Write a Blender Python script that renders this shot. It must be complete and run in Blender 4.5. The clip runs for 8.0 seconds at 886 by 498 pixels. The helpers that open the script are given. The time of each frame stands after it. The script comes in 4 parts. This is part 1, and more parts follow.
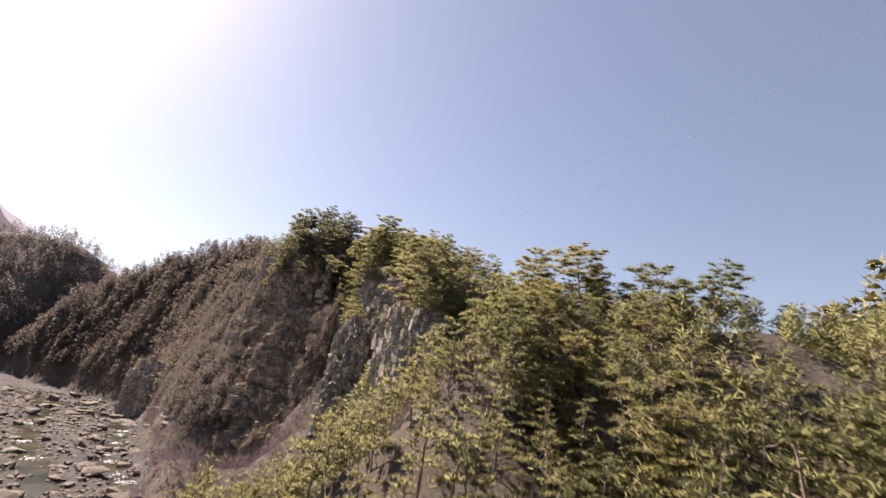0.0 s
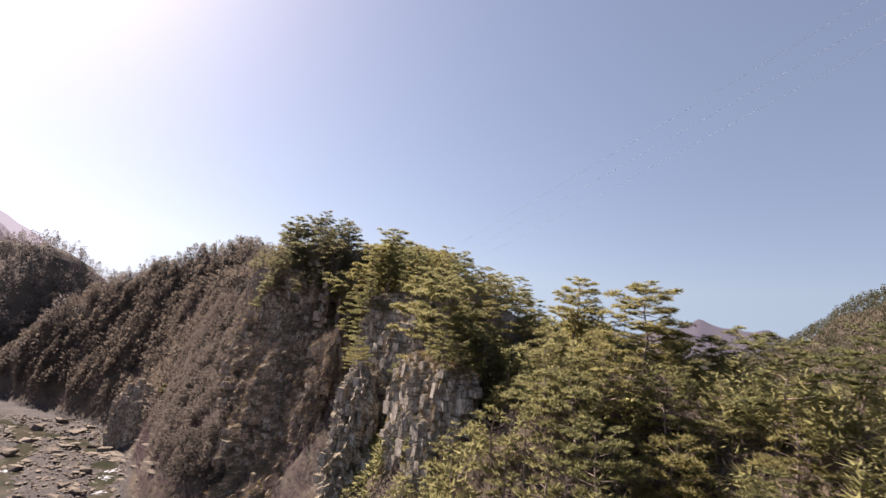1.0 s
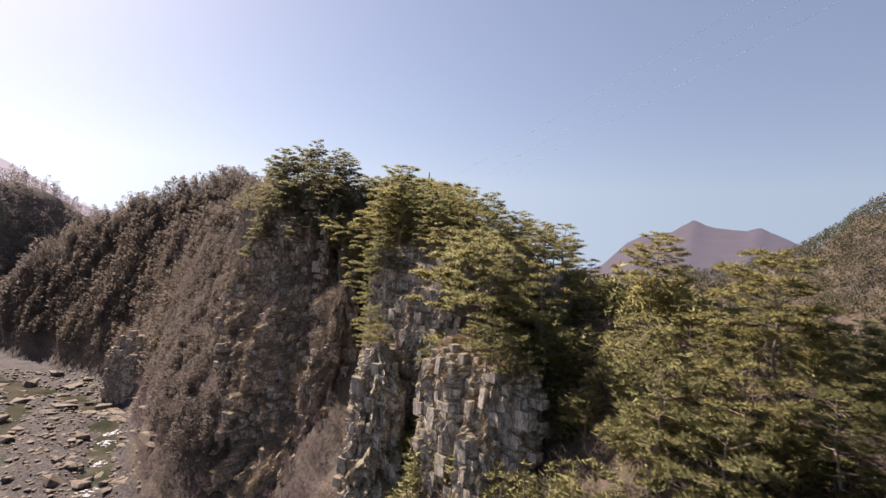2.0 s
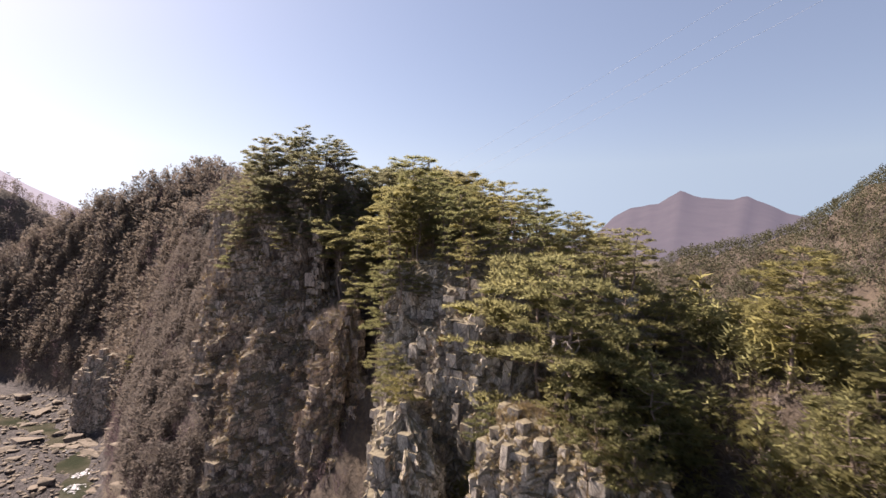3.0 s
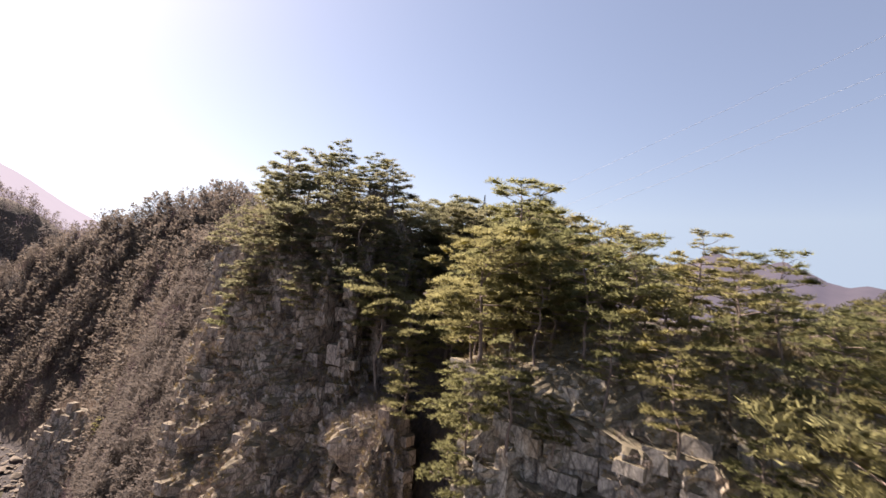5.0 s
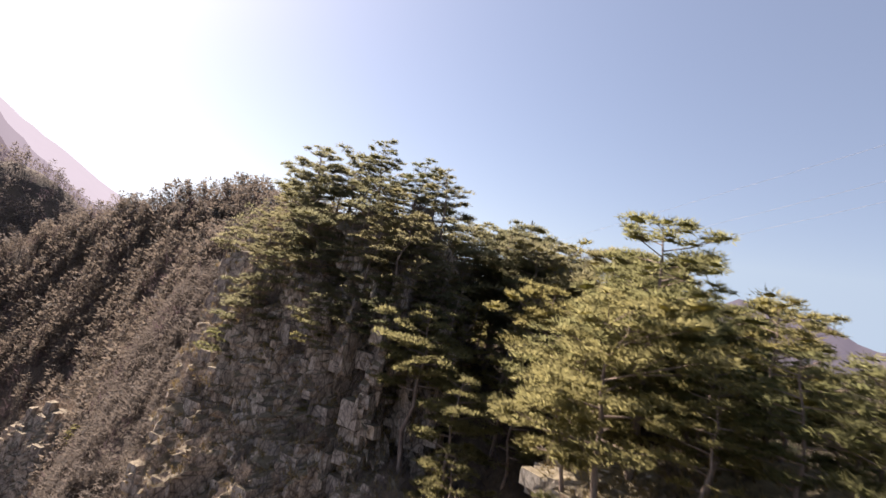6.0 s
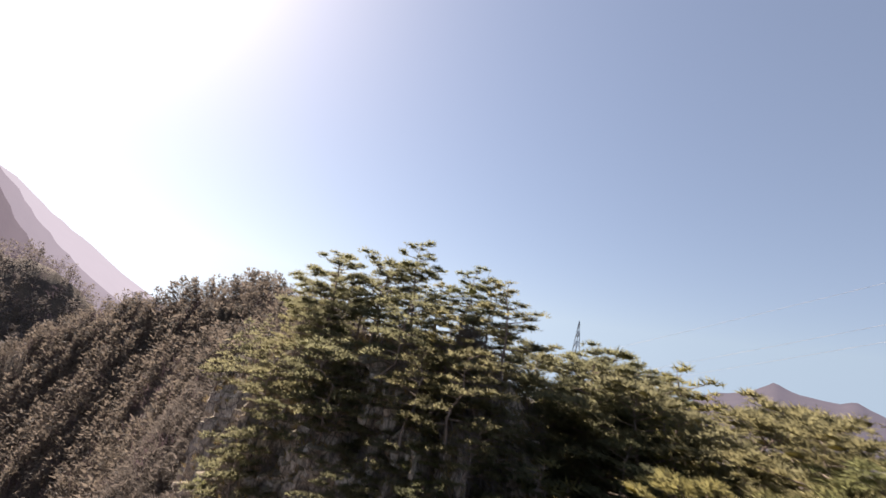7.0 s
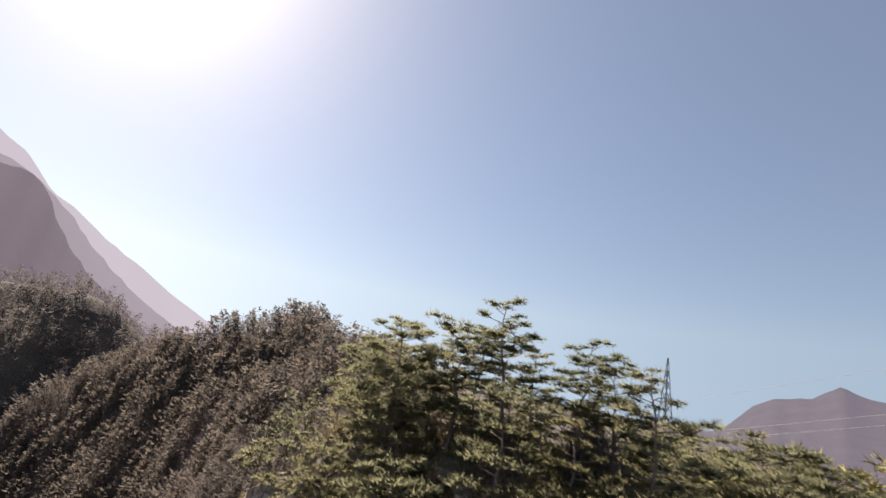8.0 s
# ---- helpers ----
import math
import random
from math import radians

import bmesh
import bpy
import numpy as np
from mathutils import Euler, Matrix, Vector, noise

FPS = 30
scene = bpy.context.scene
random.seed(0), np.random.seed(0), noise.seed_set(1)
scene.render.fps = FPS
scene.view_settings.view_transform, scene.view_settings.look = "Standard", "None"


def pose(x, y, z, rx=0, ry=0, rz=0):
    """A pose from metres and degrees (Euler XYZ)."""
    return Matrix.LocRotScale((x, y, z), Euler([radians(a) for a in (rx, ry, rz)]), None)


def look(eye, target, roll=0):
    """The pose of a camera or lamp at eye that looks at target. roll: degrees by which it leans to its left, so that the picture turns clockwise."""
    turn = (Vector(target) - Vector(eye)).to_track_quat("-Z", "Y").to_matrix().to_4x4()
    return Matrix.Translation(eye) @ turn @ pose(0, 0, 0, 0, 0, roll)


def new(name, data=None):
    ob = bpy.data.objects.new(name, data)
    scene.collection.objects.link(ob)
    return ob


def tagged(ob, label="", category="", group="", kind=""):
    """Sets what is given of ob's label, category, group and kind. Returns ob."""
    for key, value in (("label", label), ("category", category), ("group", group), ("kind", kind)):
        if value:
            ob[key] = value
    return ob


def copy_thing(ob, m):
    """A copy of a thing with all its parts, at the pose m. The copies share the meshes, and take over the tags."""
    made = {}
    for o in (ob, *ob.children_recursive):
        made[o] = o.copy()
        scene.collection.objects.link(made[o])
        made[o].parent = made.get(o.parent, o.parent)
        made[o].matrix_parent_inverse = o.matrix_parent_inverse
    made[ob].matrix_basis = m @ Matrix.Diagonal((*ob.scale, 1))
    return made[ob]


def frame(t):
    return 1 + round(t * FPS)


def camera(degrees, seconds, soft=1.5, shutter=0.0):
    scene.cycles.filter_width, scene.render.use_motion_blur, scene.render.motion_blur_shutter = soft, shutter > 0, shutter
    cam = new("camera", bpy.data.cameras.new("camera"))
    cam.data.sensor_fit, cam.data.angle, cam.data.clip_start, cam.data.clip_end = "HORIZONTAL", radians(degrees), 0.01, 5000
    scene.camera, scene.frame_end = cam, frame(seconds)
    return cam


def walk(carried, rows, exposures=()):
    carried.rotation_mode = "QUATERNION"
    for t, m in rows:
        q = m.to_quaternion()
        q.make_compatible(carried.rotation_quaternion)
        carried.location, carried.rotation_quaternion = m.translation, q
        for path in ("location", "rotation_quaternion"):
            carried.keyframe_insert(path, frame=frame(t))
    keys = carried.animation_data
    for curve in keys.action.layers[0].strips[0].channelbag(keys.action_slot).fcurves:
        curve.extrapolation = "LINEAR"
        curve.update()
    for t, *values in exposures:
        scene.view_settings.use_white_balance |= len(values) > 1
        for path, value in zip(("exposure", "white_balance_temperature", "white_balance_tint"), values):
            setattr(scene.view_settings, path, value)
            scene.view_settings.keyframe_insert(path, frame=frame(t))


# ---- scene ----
cam = camera(83.4, 8.0, 1.45, 0.25)
PATH = [
    (0, (0.113, -0.050, 28.744), (0.079, 1.882, 29.258), 8.96),
    (0.5, (-1.980, 6.650, 35.173), (-1.995, 8.578, 35.707), 7.07),
    (1, (-4.559, 13.979, 40.924), (-4.572, 15.935, 41.340), 6.25),
    (1.5, (-7.134, 21.766, 45.232), (-7.125, 23.756, 45.440), 4.96),
    (3, (-14.855, 47.142, 53.517), (-14.760, 49.139, 53.501), 1.20),
    (3.5, (-16.973, 54.372, 54.203), (-16.876, 56.370, 54.217), 0.60),
    (4, (-18.701, 61.498, 54.610), (-18.617, 63.495, 54.691), 0.06),
    (4.5, (-20.218, 68.160, 55.242), (-20.170, 70.155, 55.378), 1.60),
    (6, (-26.537, 88.691, 58.839), (-26.623, 90.679, 59.040), 11.75),
    (6.5, (-28.840, 95.261, 60.914), (-28.971, 97.218, 61.306), 12.29),
    (7, (-31.563, 101.623, 63.974), (-31.767, 103.546, 64.487), 11.39),
    (7.5, (-34.374, 107.117, 66.716), (-34.667, 109.025, 67.238), 10.81),
    (8, (-37.394, 111.425, 69.912), (-37.748, 113.323, 70.433), 10.24),
]
walk(cam, [(t, look(eye, target, roll)) for t, eye, target, roll in PATH],
     exposures=[(0.0, 1.75, 6950, 23), (0.5, 1.79, 6950, 22), (1.0, 1.65, 6900, 23), (1.5, 1.59, 6900, 23), (3.0, 1.71, 6900, 23), (4.5, 1.89, 7000, 23), (6.5, 1.84, 6950, 20), (7.5, 1.56, 6850, 16), (8.0, 1.48, 6800, 15)])

# ---- light ----
SUN_AZ, SUN_EL = radians(-51), radians(42)      # azimuth clockwise from +y
sun_way = Vector((math.sin(SUN_AZ) * math.cos(SUN_EL), math.cos(SUN_AZ) * math.cos(SUN_EL), math.sin(SUN_EL)))
world = bpy.data.worlds.new("sky")
scene.world = world
world.use_nodes = True
wn = world.node_tree.nodes
sky = wn.new("ShaderNodeTexSky")
sky.sky_type, sky.sun_disc = "NISHITA", False
sky.sun_elevation, sky.sun_rotation = SUN_EL, SUN_AZ
sky.air_density, sky.dust_density, sky.ozone_density, sky.altitude = 1.1, 1.2, 1.2, 300
wn["Background"].inputs["Strength"].default_value = 0.048
where = wn.new("ShaderNodeTexCoord")     # the air near the horizon stays as pale as the air above it
apart, lift, back = wn.new("ShaderNodeSeparateXYZ"), wn.new("ShaderNodeMath"), wn.new("ShaderNodeCombineXYZ")
lift.operation = "MAXIMUM"
lift.inputs[1].default_value = 0.16
sl = world.node_tree.links
sl.new(where.outputs["Generated"], apart.inputs[0])
sl.new(apart.outputs["X"], back.inputs["X"])
sl.new(apart.outputs["Y"], back.inputs["Y"])
sl.new(apart.outputs["Z"], lift.inputs[0])
sl.new(lift.outputs[0], back.inputs["Z"])
sl.new(back.outputs[0], sky.inputs["Vector"])
haze = wn.new("ShaderNodeMix")       # thin bright haze over the whole sky
haze.data_type = "RGBA"
haze.inputs[0].default_value = 0.25
haze.inputs[7].default_value = (2.7, 3.1, 3.7, 1)
world.node_tree.links.new(sky.outputs["Color"], haze.inputs[6])
world.node_tree.links.new(haze.outputs[2], wn["Background"].inputs["Color"])
lamp = bpy.data.lights.new("sun", "SUN")
lamp.energy, lamp.angle, lamp.color = 4.1, radians(0.6), (1.0, 0.93, 0.82)
sun = new("sun", lamp)
sun.matrix_world = look((0, 0, 400), Vector((0, 0, 400)) - sun_way)


# ---- materials ----
def material(name):
    m = bpy.data.materials.new(name)
    m.use_nodes = True
    nt = m.node_tree
    return m, nt, nt.nodes["Principled BSDF"]


def node(nt, kind, **values):
    n = nt.nodes.new(kind)
    for key, value in values.items():
        n.inputs[key].default_value = value
    return n


def ramp(nt, source, stops):
    r = nt.nodes.new("ShaderNodeValToRGB")
    while len(r.color_ramp.elements) < len(stops):
        r.color_ramp.elements.new(0.5)
    for e, (place, colour) in zip(r.color_ramp.elements, stops):
        e.position, e.color = place, (*colour, 1)
    nt.links.new(source, r.inputs["Fac"])
    return r.outputs["Color"]


def mixed(nt, factor, a, b, blend="MIX"):
    n = nt.nodes.new("ShaderNodeMix")
    n.data_type, n.blend_type = "RGBA", blend
    for socket, value in ((n.inputs[0], factor), (n.inputs[6], a), (n.inputs[7], b)):
        if isinstance(value, (int, float)):
            socket.default_value = value
        elif isinstance(value, tuple):
            socket.default_value = (*value, 1)
        else:
            nt.links.new(value, socket)
    return n.outputs[2]


def noisy(nt, scale, detail=4.0, rough=0.55, stretch=(1, 1, 1), kind="ShaderNodeTexNoise"):
    where = nt.nodes.new("ShaderNodeNewGeometry").outputs["Position"]
    mp = nt.nodes.new("ShaderNodeMapping")
    mp.inputs["Scale"].default_value = stretch
    nt.links.new(where, mp.inputs["Vector"])
    n = nt.nodes.new(kind)
    n.inputs["Scale"].default_value = scale
    if kind == "ShaderNodeTexNoise":
        n.inputs["Detail"].default_value, n.inputs["Roughness"].default_value = detail, rough
    nt.links.new(mp.outputs["Vector"], n.inputs["Vector"])
    return n


def bumped(nt, bsdf, height, strength, distance):
    b = nt.nodes.new("ShaderNodeBump")
    b.inputs["Strength"].default_value, b.inputs["Distance"].default_value = strength, distance
    nt.links.new(height, b.inputs["Height"])
    nt.links.new(b.outputs["Normal"], bsdf.inputs["Normal"])


def rock_material(name, dark, mid, light, growth, cover):
    """Fractured grey rock with pale faces, rusty streaks, lichen, and dry growth on its ledges."""
    m, nt, bsdf = material(name)
    big = noisy(nt, 0.16, 5, 0.6, (1, 1, 0.5))
    fine = noisy(nt, 1.7, 8, 0.7, (1, 1, 0.6))
    colour = ramp(nt, fine.outputs["Fac"], [(0.36, dark), (0.5, mid), (0.66, light)])
    tone = ramp(nt, big.outputs["Fac"], [(0.32, (0.62, 0.6, 0.6)), (0.62, (1.12, 1.08, 1.0))])
    colour = mixed(nt, 1.0, colour, tone, "MULTIPLY")
    rust = ramp(nt, noisy(nt, 0.33, 4, 0.6, (1, 1, 0.35)).outputs["Fac"], [(0.60, (0, 0, 0)), (0.70, (1, 1, 1))])
    colour = mixed(nt, rust, colour, mixed(nt, 0.55, colour, (0.36, 0.22, 0.09)))
    cracks = noisy(nt, 0.75, stretch=(1, 1, 0.6), kind="ShaderNodeTexVoronoi")
    cracks.feature = "DISTANCE_TO_EDGE"
    line = ramp(nt, cracks.outputs["Distance"], [(0.0, (0.25, 0.24, 0.24)), (0.06, (1, 1, 1))])
    colour = mixed(nt, 0.8, colour, mixed(nt, 1.0, colour, line, "MULTIPLY"))
    chips = noisy(nt, 2.6, stretch=(1, 1, 0.45), kind="ShaderNodeTexVoronoi")
    chips.feature = "DISTANCE_TO_EDGE"
    chip = ramp(nt, chips.outputs["Distance"], [(0.0, (0.3, 0.28, 0.28)), (0.09, (1, 1, 1))])
    colour = mixed(nt, 0.55, colour, mixed(nt, 1.0, colour, chip, "MULTIPLY"))
    grain = ramp(nt, noisy(nt, 9.0, 5, 0.75).outputs["Fac"], [(0.34, (0.62, 0.61, 0.6)), (0.52, (1, 1, 1)), (0.7, (1.22, 1.2, 1.16))])
    colour = mixed(nt, 1.0, colour, grain, "MULTIPLY")
    geo = nt.nodes.new("ShaderNodeNewGeometry")
    split = nt.nodes.new("ShaderNodeSeparateXYZ")
    nt.links.new(geo.outputs["Normal"], split.inputs["Vector"])
    add = nt.nodes.new("ShaderNodeMath")
    add.operation = "ADD"
    nt.links.new(split.outputs["Z"], add.inputs[0])
    nt.links.new(noisy(nt, 0.7, 5, 0.65).outputs["Fac"], add.inputs[1])
    ledge = ramp(nt, add.outputs[0], [(cover, (0, 0, 0)), (min(cover + 0.16, 1.0), (1, 1, 1))])
    leaf = ramp(nt, noisy(nt, 2.3, 6, 0.7).outputs["Fac"], [(0.35, tuple(c * 0.45 for c in growth)), (0.65, growth)])
    colour = mixed(nt, ledge, colour, leaf)
    nt.links.new(colour, bsdf.inputs["Base Color"])
    bsdf.inputs["Roughness"].default_value = 0.88
    bumped(nt, bsdf, fine.outputs["Fac"], 0.6, 0.12)
    return m


def ground_material():
    m, nt, bsdf = material("forest_floor")
    fine = noisy(nt, 1.3, 7, 0.7)
    colour = ramp(nt, fine.outputs["Fac"], [(0.3, (0.042, 0.034, 0.028)), (0.52, (0.090, 0.072, 0.056)), (0.72, (0.155, 0.124, 0.088))])
    big = ramp(nt, noisy(nt, 0.045, 5, 0.6).outputs["Fac"], [(0.38, (0.7, 0.66, 0.68)), (0.62, (1.1, 1.02, 0.9))])
    litter = mixed(nt, 1.0, colour, big, "MULTIPLY")
    stones = noisy(nt, 1.6, kind="ShaderNodeTexVoronoi")
    gravel = ramp(nt, stones.outputs["Distance"], [(0.1, (0.085, 0.070, 0.068)), (0.5, (0.046, 0.038, 0.037)), (0.8, (0.02, 0.017, 0.017))])
    apart = nt.nodes.new("ShaderNodeSeparateXYZ")
    nt.links.new(nt.nodes.new("ShaderNodeNewGeometry").outputs["Position"], apart.inputs[0])
    level = node(nt, "ShaderNodeMapRange", **{"From Min": 1.6, "From Max": 3.4})
    nt.links.new(apart.outputs["Z"], level.inputs["Value"])
    nt.links.new(mixed(nt, level.outputs["Result"], gravel, litter), bsdf.inputs["Base Color"])
    bsdf.inputs["Roughness"].default_value = 0.95
    bumped(nt, bsdf, fine.outputs["Fac"], 0.9, 0.6)
    return m


def foliage_material(name, dark, light, through_light=0.35, grain=7.0):
    m, nt, bsdf = material(name)
    info = nt.nodes.new("ShaderNodeObjectInfo")
    island = nt.nodes.new("ShaderNodeNewGeometry")
    patch = noisy(nt, 0.6, 3, 0.6)
    fine = noisy(nt, grain, 4, 0.75)
    add = node(nt, "ShaderNodeMath")
    add.operation = "MULTIPLY_ADD"
    nt.links.new(island.outputs["Random Per Island"], add.inputs[0])
    add.inputs[1].default_value = 0.3
    nt.links.new(patch.outputs["Fac"], add.inputs[2])
    more = node(nt, "ShaderNodeMath")
    more.operation = "MULTIPLY_ADD"
    nt.links.new(fine.outputs["Fac"], more.inputs[0])
    more.inputs[1].default_value = 0.9
    nt.links.new(add.outputs[0], more.inputs[2])
    half = node(nt, "ShaderNodeMath")
    half.operation = "MULTIPLY"
    nt.links.new(more.outputs[0], half.inputs[0])
    half.inputs[1].default_value = 0.5
    colour = ramp(nt, half.outputs[0], [(0.36, dark), (0.70, light)])
    shade = ramp(nt, info.outputs["Random"], [(0.0, (0.78, 0.85, 0.82)), (0.5, (1, 1, 1)), (1.0, (1.1, 1.05, 0.93))])
    colour = mixed(nt, 1.0, colour, shade, "MULTIPLY")
    nt.links.new(colour, bsdf.inputs["Base Color"])
    bsdf.inputs["Roughness"].default_value = 0.7
    bumped(nt, bsdf, fine.outputs["Fac"], 1.0, 0.12)
    tr = nt.nodes.new("ShaderNodeBsdfTranslucent")
    nt.links.new(colour, tr.inputs["Color"])
    mx = nt.nodes.new("ShaderNodeMixShader")
    mx.inputs["Fac"].default_value = through_light
    out = nt.nodes["Material Output"]
    nt.links.new(bsdf.outputs[0], mx.inputs[1])
    nt.links.new(tr.outputs[0], mx.inputs[2])
    nt.links.new(mx.outputs[0], out.inputs["Surface"])
    return m


def bark_material(name, low, high):
    m, nt, bsdf = material(name)
    n = noisy(nt, 5.0, 6, 0.7, (1, 1, 0.25))
    nt.links.new(ramp(nt, n.outputs["Fac"], [(0.35, low), (0.68, high)]), bsdf.inputs["Base Color"])
    bsdf.inputs["Roughness"].default_value = 0.9
    bumped(nt, bsdf, n.outputs["Fac"], 0.8, 0.05)
    return m


def haze_glow_material(name, ground, haze, amount):
    """A far mountain: its own colour under an emission that paints kilometres of bright air."""
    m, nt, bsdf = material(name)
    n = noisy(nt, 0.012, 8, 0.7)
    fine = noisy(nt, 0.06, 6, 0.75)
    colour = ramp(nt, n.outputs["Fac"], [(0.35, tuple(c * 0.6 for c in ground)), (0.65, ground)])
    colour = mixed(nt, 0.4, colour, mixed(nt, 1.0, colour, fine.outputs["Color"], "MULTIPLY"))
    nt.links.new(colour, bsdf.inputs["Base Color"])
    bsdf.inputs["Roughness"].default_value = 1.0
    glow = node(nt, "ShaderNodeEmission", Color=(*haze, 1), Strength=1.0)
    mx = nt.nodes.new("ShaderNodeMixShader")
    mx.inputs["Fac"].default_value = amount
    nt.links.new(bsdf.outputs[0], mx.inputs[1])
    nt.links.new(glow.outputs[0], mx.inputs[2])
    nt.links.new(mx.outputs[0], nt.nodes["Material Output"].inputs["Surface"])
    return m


ROCK = rock_material("crag_rock", (0.22, 0.207, 0.203), (0.45, 0.42, 0.375), (0.65, 0.605, 0.54), (0.22, 0.185, 0.12), 0.80)
ROCK_BROWN = rock_material("brown_crag_rock", (0.18, 0.151, 0.138), (0.44, 0.375, 0.327), (0.61, 0.54, 0.47), (0.22, 0.18, 0.12), 0.86)
FLOOR = ground_material()
NEEDLES = foliage_material("pine_needles", (0.205, 0.200, 0.102), (0.285, 0.262, 0.118), 0.85)
# Olive-grey copy of NEEDLES; backlight on the tower is put into its colour.
NEEDLES_BACKLIT = foliage_material("backlit_crag_needles", (0.175, 0.172, 0.108), (0.252, 0.234, 0.132), 0.85)
# Far needles: the slopes' backlit shade and purple veil are put into the colour.
NEEDLES_FAR_SHADED = foliage_material("shaded_far_needles", (0.114, 0.099, 0.097), (0.176, 0.152, 0.133), 0.6, 3.0)
NEEDLES_HILL = foliage_material("hillside_needles", (0.052, 0.055, 0.036), (0.125, 0.122, 0.066), 0.35, 3.0)
# Purple-brown of bare twigs, with more purple tinted in for veiling haze.
TWIGS = foliage_material("bare_twigs", (0.080, 0.061, 0.074), (0.114, 0.087, 0.101), 0.6)
SCRUB = foliage_material("dry_scrub", (0.125, 0.101, 0.095), (0.285, 0.23, 0.20), 0.3)
GRASS = foliage_material("dry_grass", (0.16, 0.12, 0.06), (0.36, 0.28, 0.14), 0.3)
BARK = bark_material("red_pine_bark", (0.11, 0.085, 0.077), (0.33, 0.25, 0.20))
DEADWOOD = bark_material("bleached_wood", (0.15, 0.13, 0.115), (0.31, 0.275, 0.24))

# ---- the lie of the land ----
RIVER = [(-20, -150), (-36, -20), (-56, 55), (-70, 92), (-88, 124), (-107, 156), (-122, 180), (-142, 197), (-175, 215), (-220, 236), (-290, 262), (-380, 285), (-520, 320)]
CHANNELS = [[(-30, -60), (-44, 30), (-58, 86), (-68, 100), (-82, 116), (-95, 130), (-111, 152), (-126, 178), (-150, 204), (-210, 232), (-300, 266)],
            [(-30, 20), (-42, 78), (-52, 103), (-62, 114), (-74, 130), (-87, 156), (-98, 172), (-114, 188), (-140, 200)]]
RIDGES = [  # crest points x, y, z; slope of the flanks
    ([(-36, 168, 57), (-21, 151, 56), (-12, 154, 60), (-9, 165, 60), (-11, 180, 59)], 1.7),
    ([(-11, 180, 58), (-12, 203, 59), (0, 250, 57), (40, 330, 50), (60, 420, 40)], 1.0),
    ([(105, 25, 92), (128, -5, 112), (190, -90, 130)], 0.9),
    ([(-17, 143, 55), (-10, 127, 52), (-3, 118, 49), (6, 108, 43.5)], 2.1),
    ([(6, 108, 43), (17, 87, 44), (28, 64, 40), (39, 34, 33), (50, -30, 24)], 1.1),
    ([(-38, 172, 58), (-66, 214, 70), (-96, 246, 77), (-123, 243, 72), (-150, 252, 65), (-180, 270, 50)], 1.2),
    ([(7, 108, 43), (6, 97, 41.5), (2, 86, 39)], 1.8),
    ([(17, 87, 43), (11, 68, 36), (7, 54, 30), (6, 42, 21)], 1.25),
    ([(-195, 352, 50), (-228, 352, 65), (-262, 340, 84), (-305, 332, 81), (-380, 330, 84), (-470, 340, 90)], 0.9),
    ([(150, 460, 34), (235, 370, 66), (251, 354, 84), (264, 342, 98), (300, 312, 126), (380, 240, 172), (480, 120, 200)], 0.85),
    ([(-240, 20, 70), (-300, 110, 95), (-420, 180, 130)], 0.8),
]


def along(px, py, points):
    """Distance from each place to a polyline, and the height there."""
    best, high = np.full(px.shape, 1e9), np.zeros(px.shape)
    for a, b in zip(points, points[1:]):
        dx, dy = b[0] - a[0], b[1] - a[1]
        f = np.clip(((px - a[0]) * dx + (py - a[1]) * dy) / (dx * dx + dy * dy), 0, 1)
        d = np.hypot(px - a[0] - f * dx, py - a[1] - f * dy)
        z = (a[2] + f * (b[2] - a[2])) if len(a) > 2 else np.zeros(px.shape)
        near = d < best
        best, high = np.where(near, d, best), np.where(near, z, high)
    return best, high


def waves(px, py, size, seed):
    """Smooth, cheap, seeded relief between about -1 and 1."""
    rng = np.random.RandomState(seed)
    total = np.zeros(px.shape)
    for n in range(7):
        a, k, p = rng.uniform(0, 6.28), 6.28 / size * rng.uniform(0.6, 1.7), rng.uniform(0, 6.28, 2)
        total += np.sin((px * math.cos(a) + py * math.sin(a)) * k + p[0] + 0.8 * np.sin((py * math.cos(a) - px * math.sin(a)) * k * 0.7 + p[1]))
    return total / 4


def land(px, py):
    px, py = np.asarray(px, float), np.asarray(py, float)
    far = np.hypot(px + 20, py - 120)
    z = 5 + 0.02 * np.maximum(far - 250, 0) + 3 * waves(px, py, 90, 1)
    for points, slope in RIDGES:
        d, top = along(px, py, points)
        z = np.maximum(z, top - slope * (np.sqrt(d * d + 36) - 6) + 2.2 * waves(px, py, 34, 2))
    z = z + 0.7 * waves(px, py, 11, 3)
    d, _ = along(px, py, RIVER)
    d = d + 1.3 * waves(px, py, 46, 4)
    bed = 0.75 + 0.45 * waves(px, py, 14, 5) + 0.25 * waves(px, py, 5, 6)
    for line, half in zip(CHANNELS, (3.4, 3.0)):
        off, _ = along(px, py, line)
        bed = bed - 1.5 * np.exp(-((off + 1.2 * waves(px, py, 12, 7)) / half) ** 2)
    wall = bed + np.maximum(d - 22, 0) * 2.5
    return np.minimum(z, wall)


def spread(lo, hi, fine_lo, fine_hi, step):
    inner = np.arange(fine_lo, fine_hi + step / 2, step)
    outer = np.geomspace(step * 2, hi - fine_hi, 24)
    below = np.geomspace(step * 2, fine_lo - lo, 24)
    return np.concatenate([fine_lo - below[::-1], inner, fine_hi + outer])


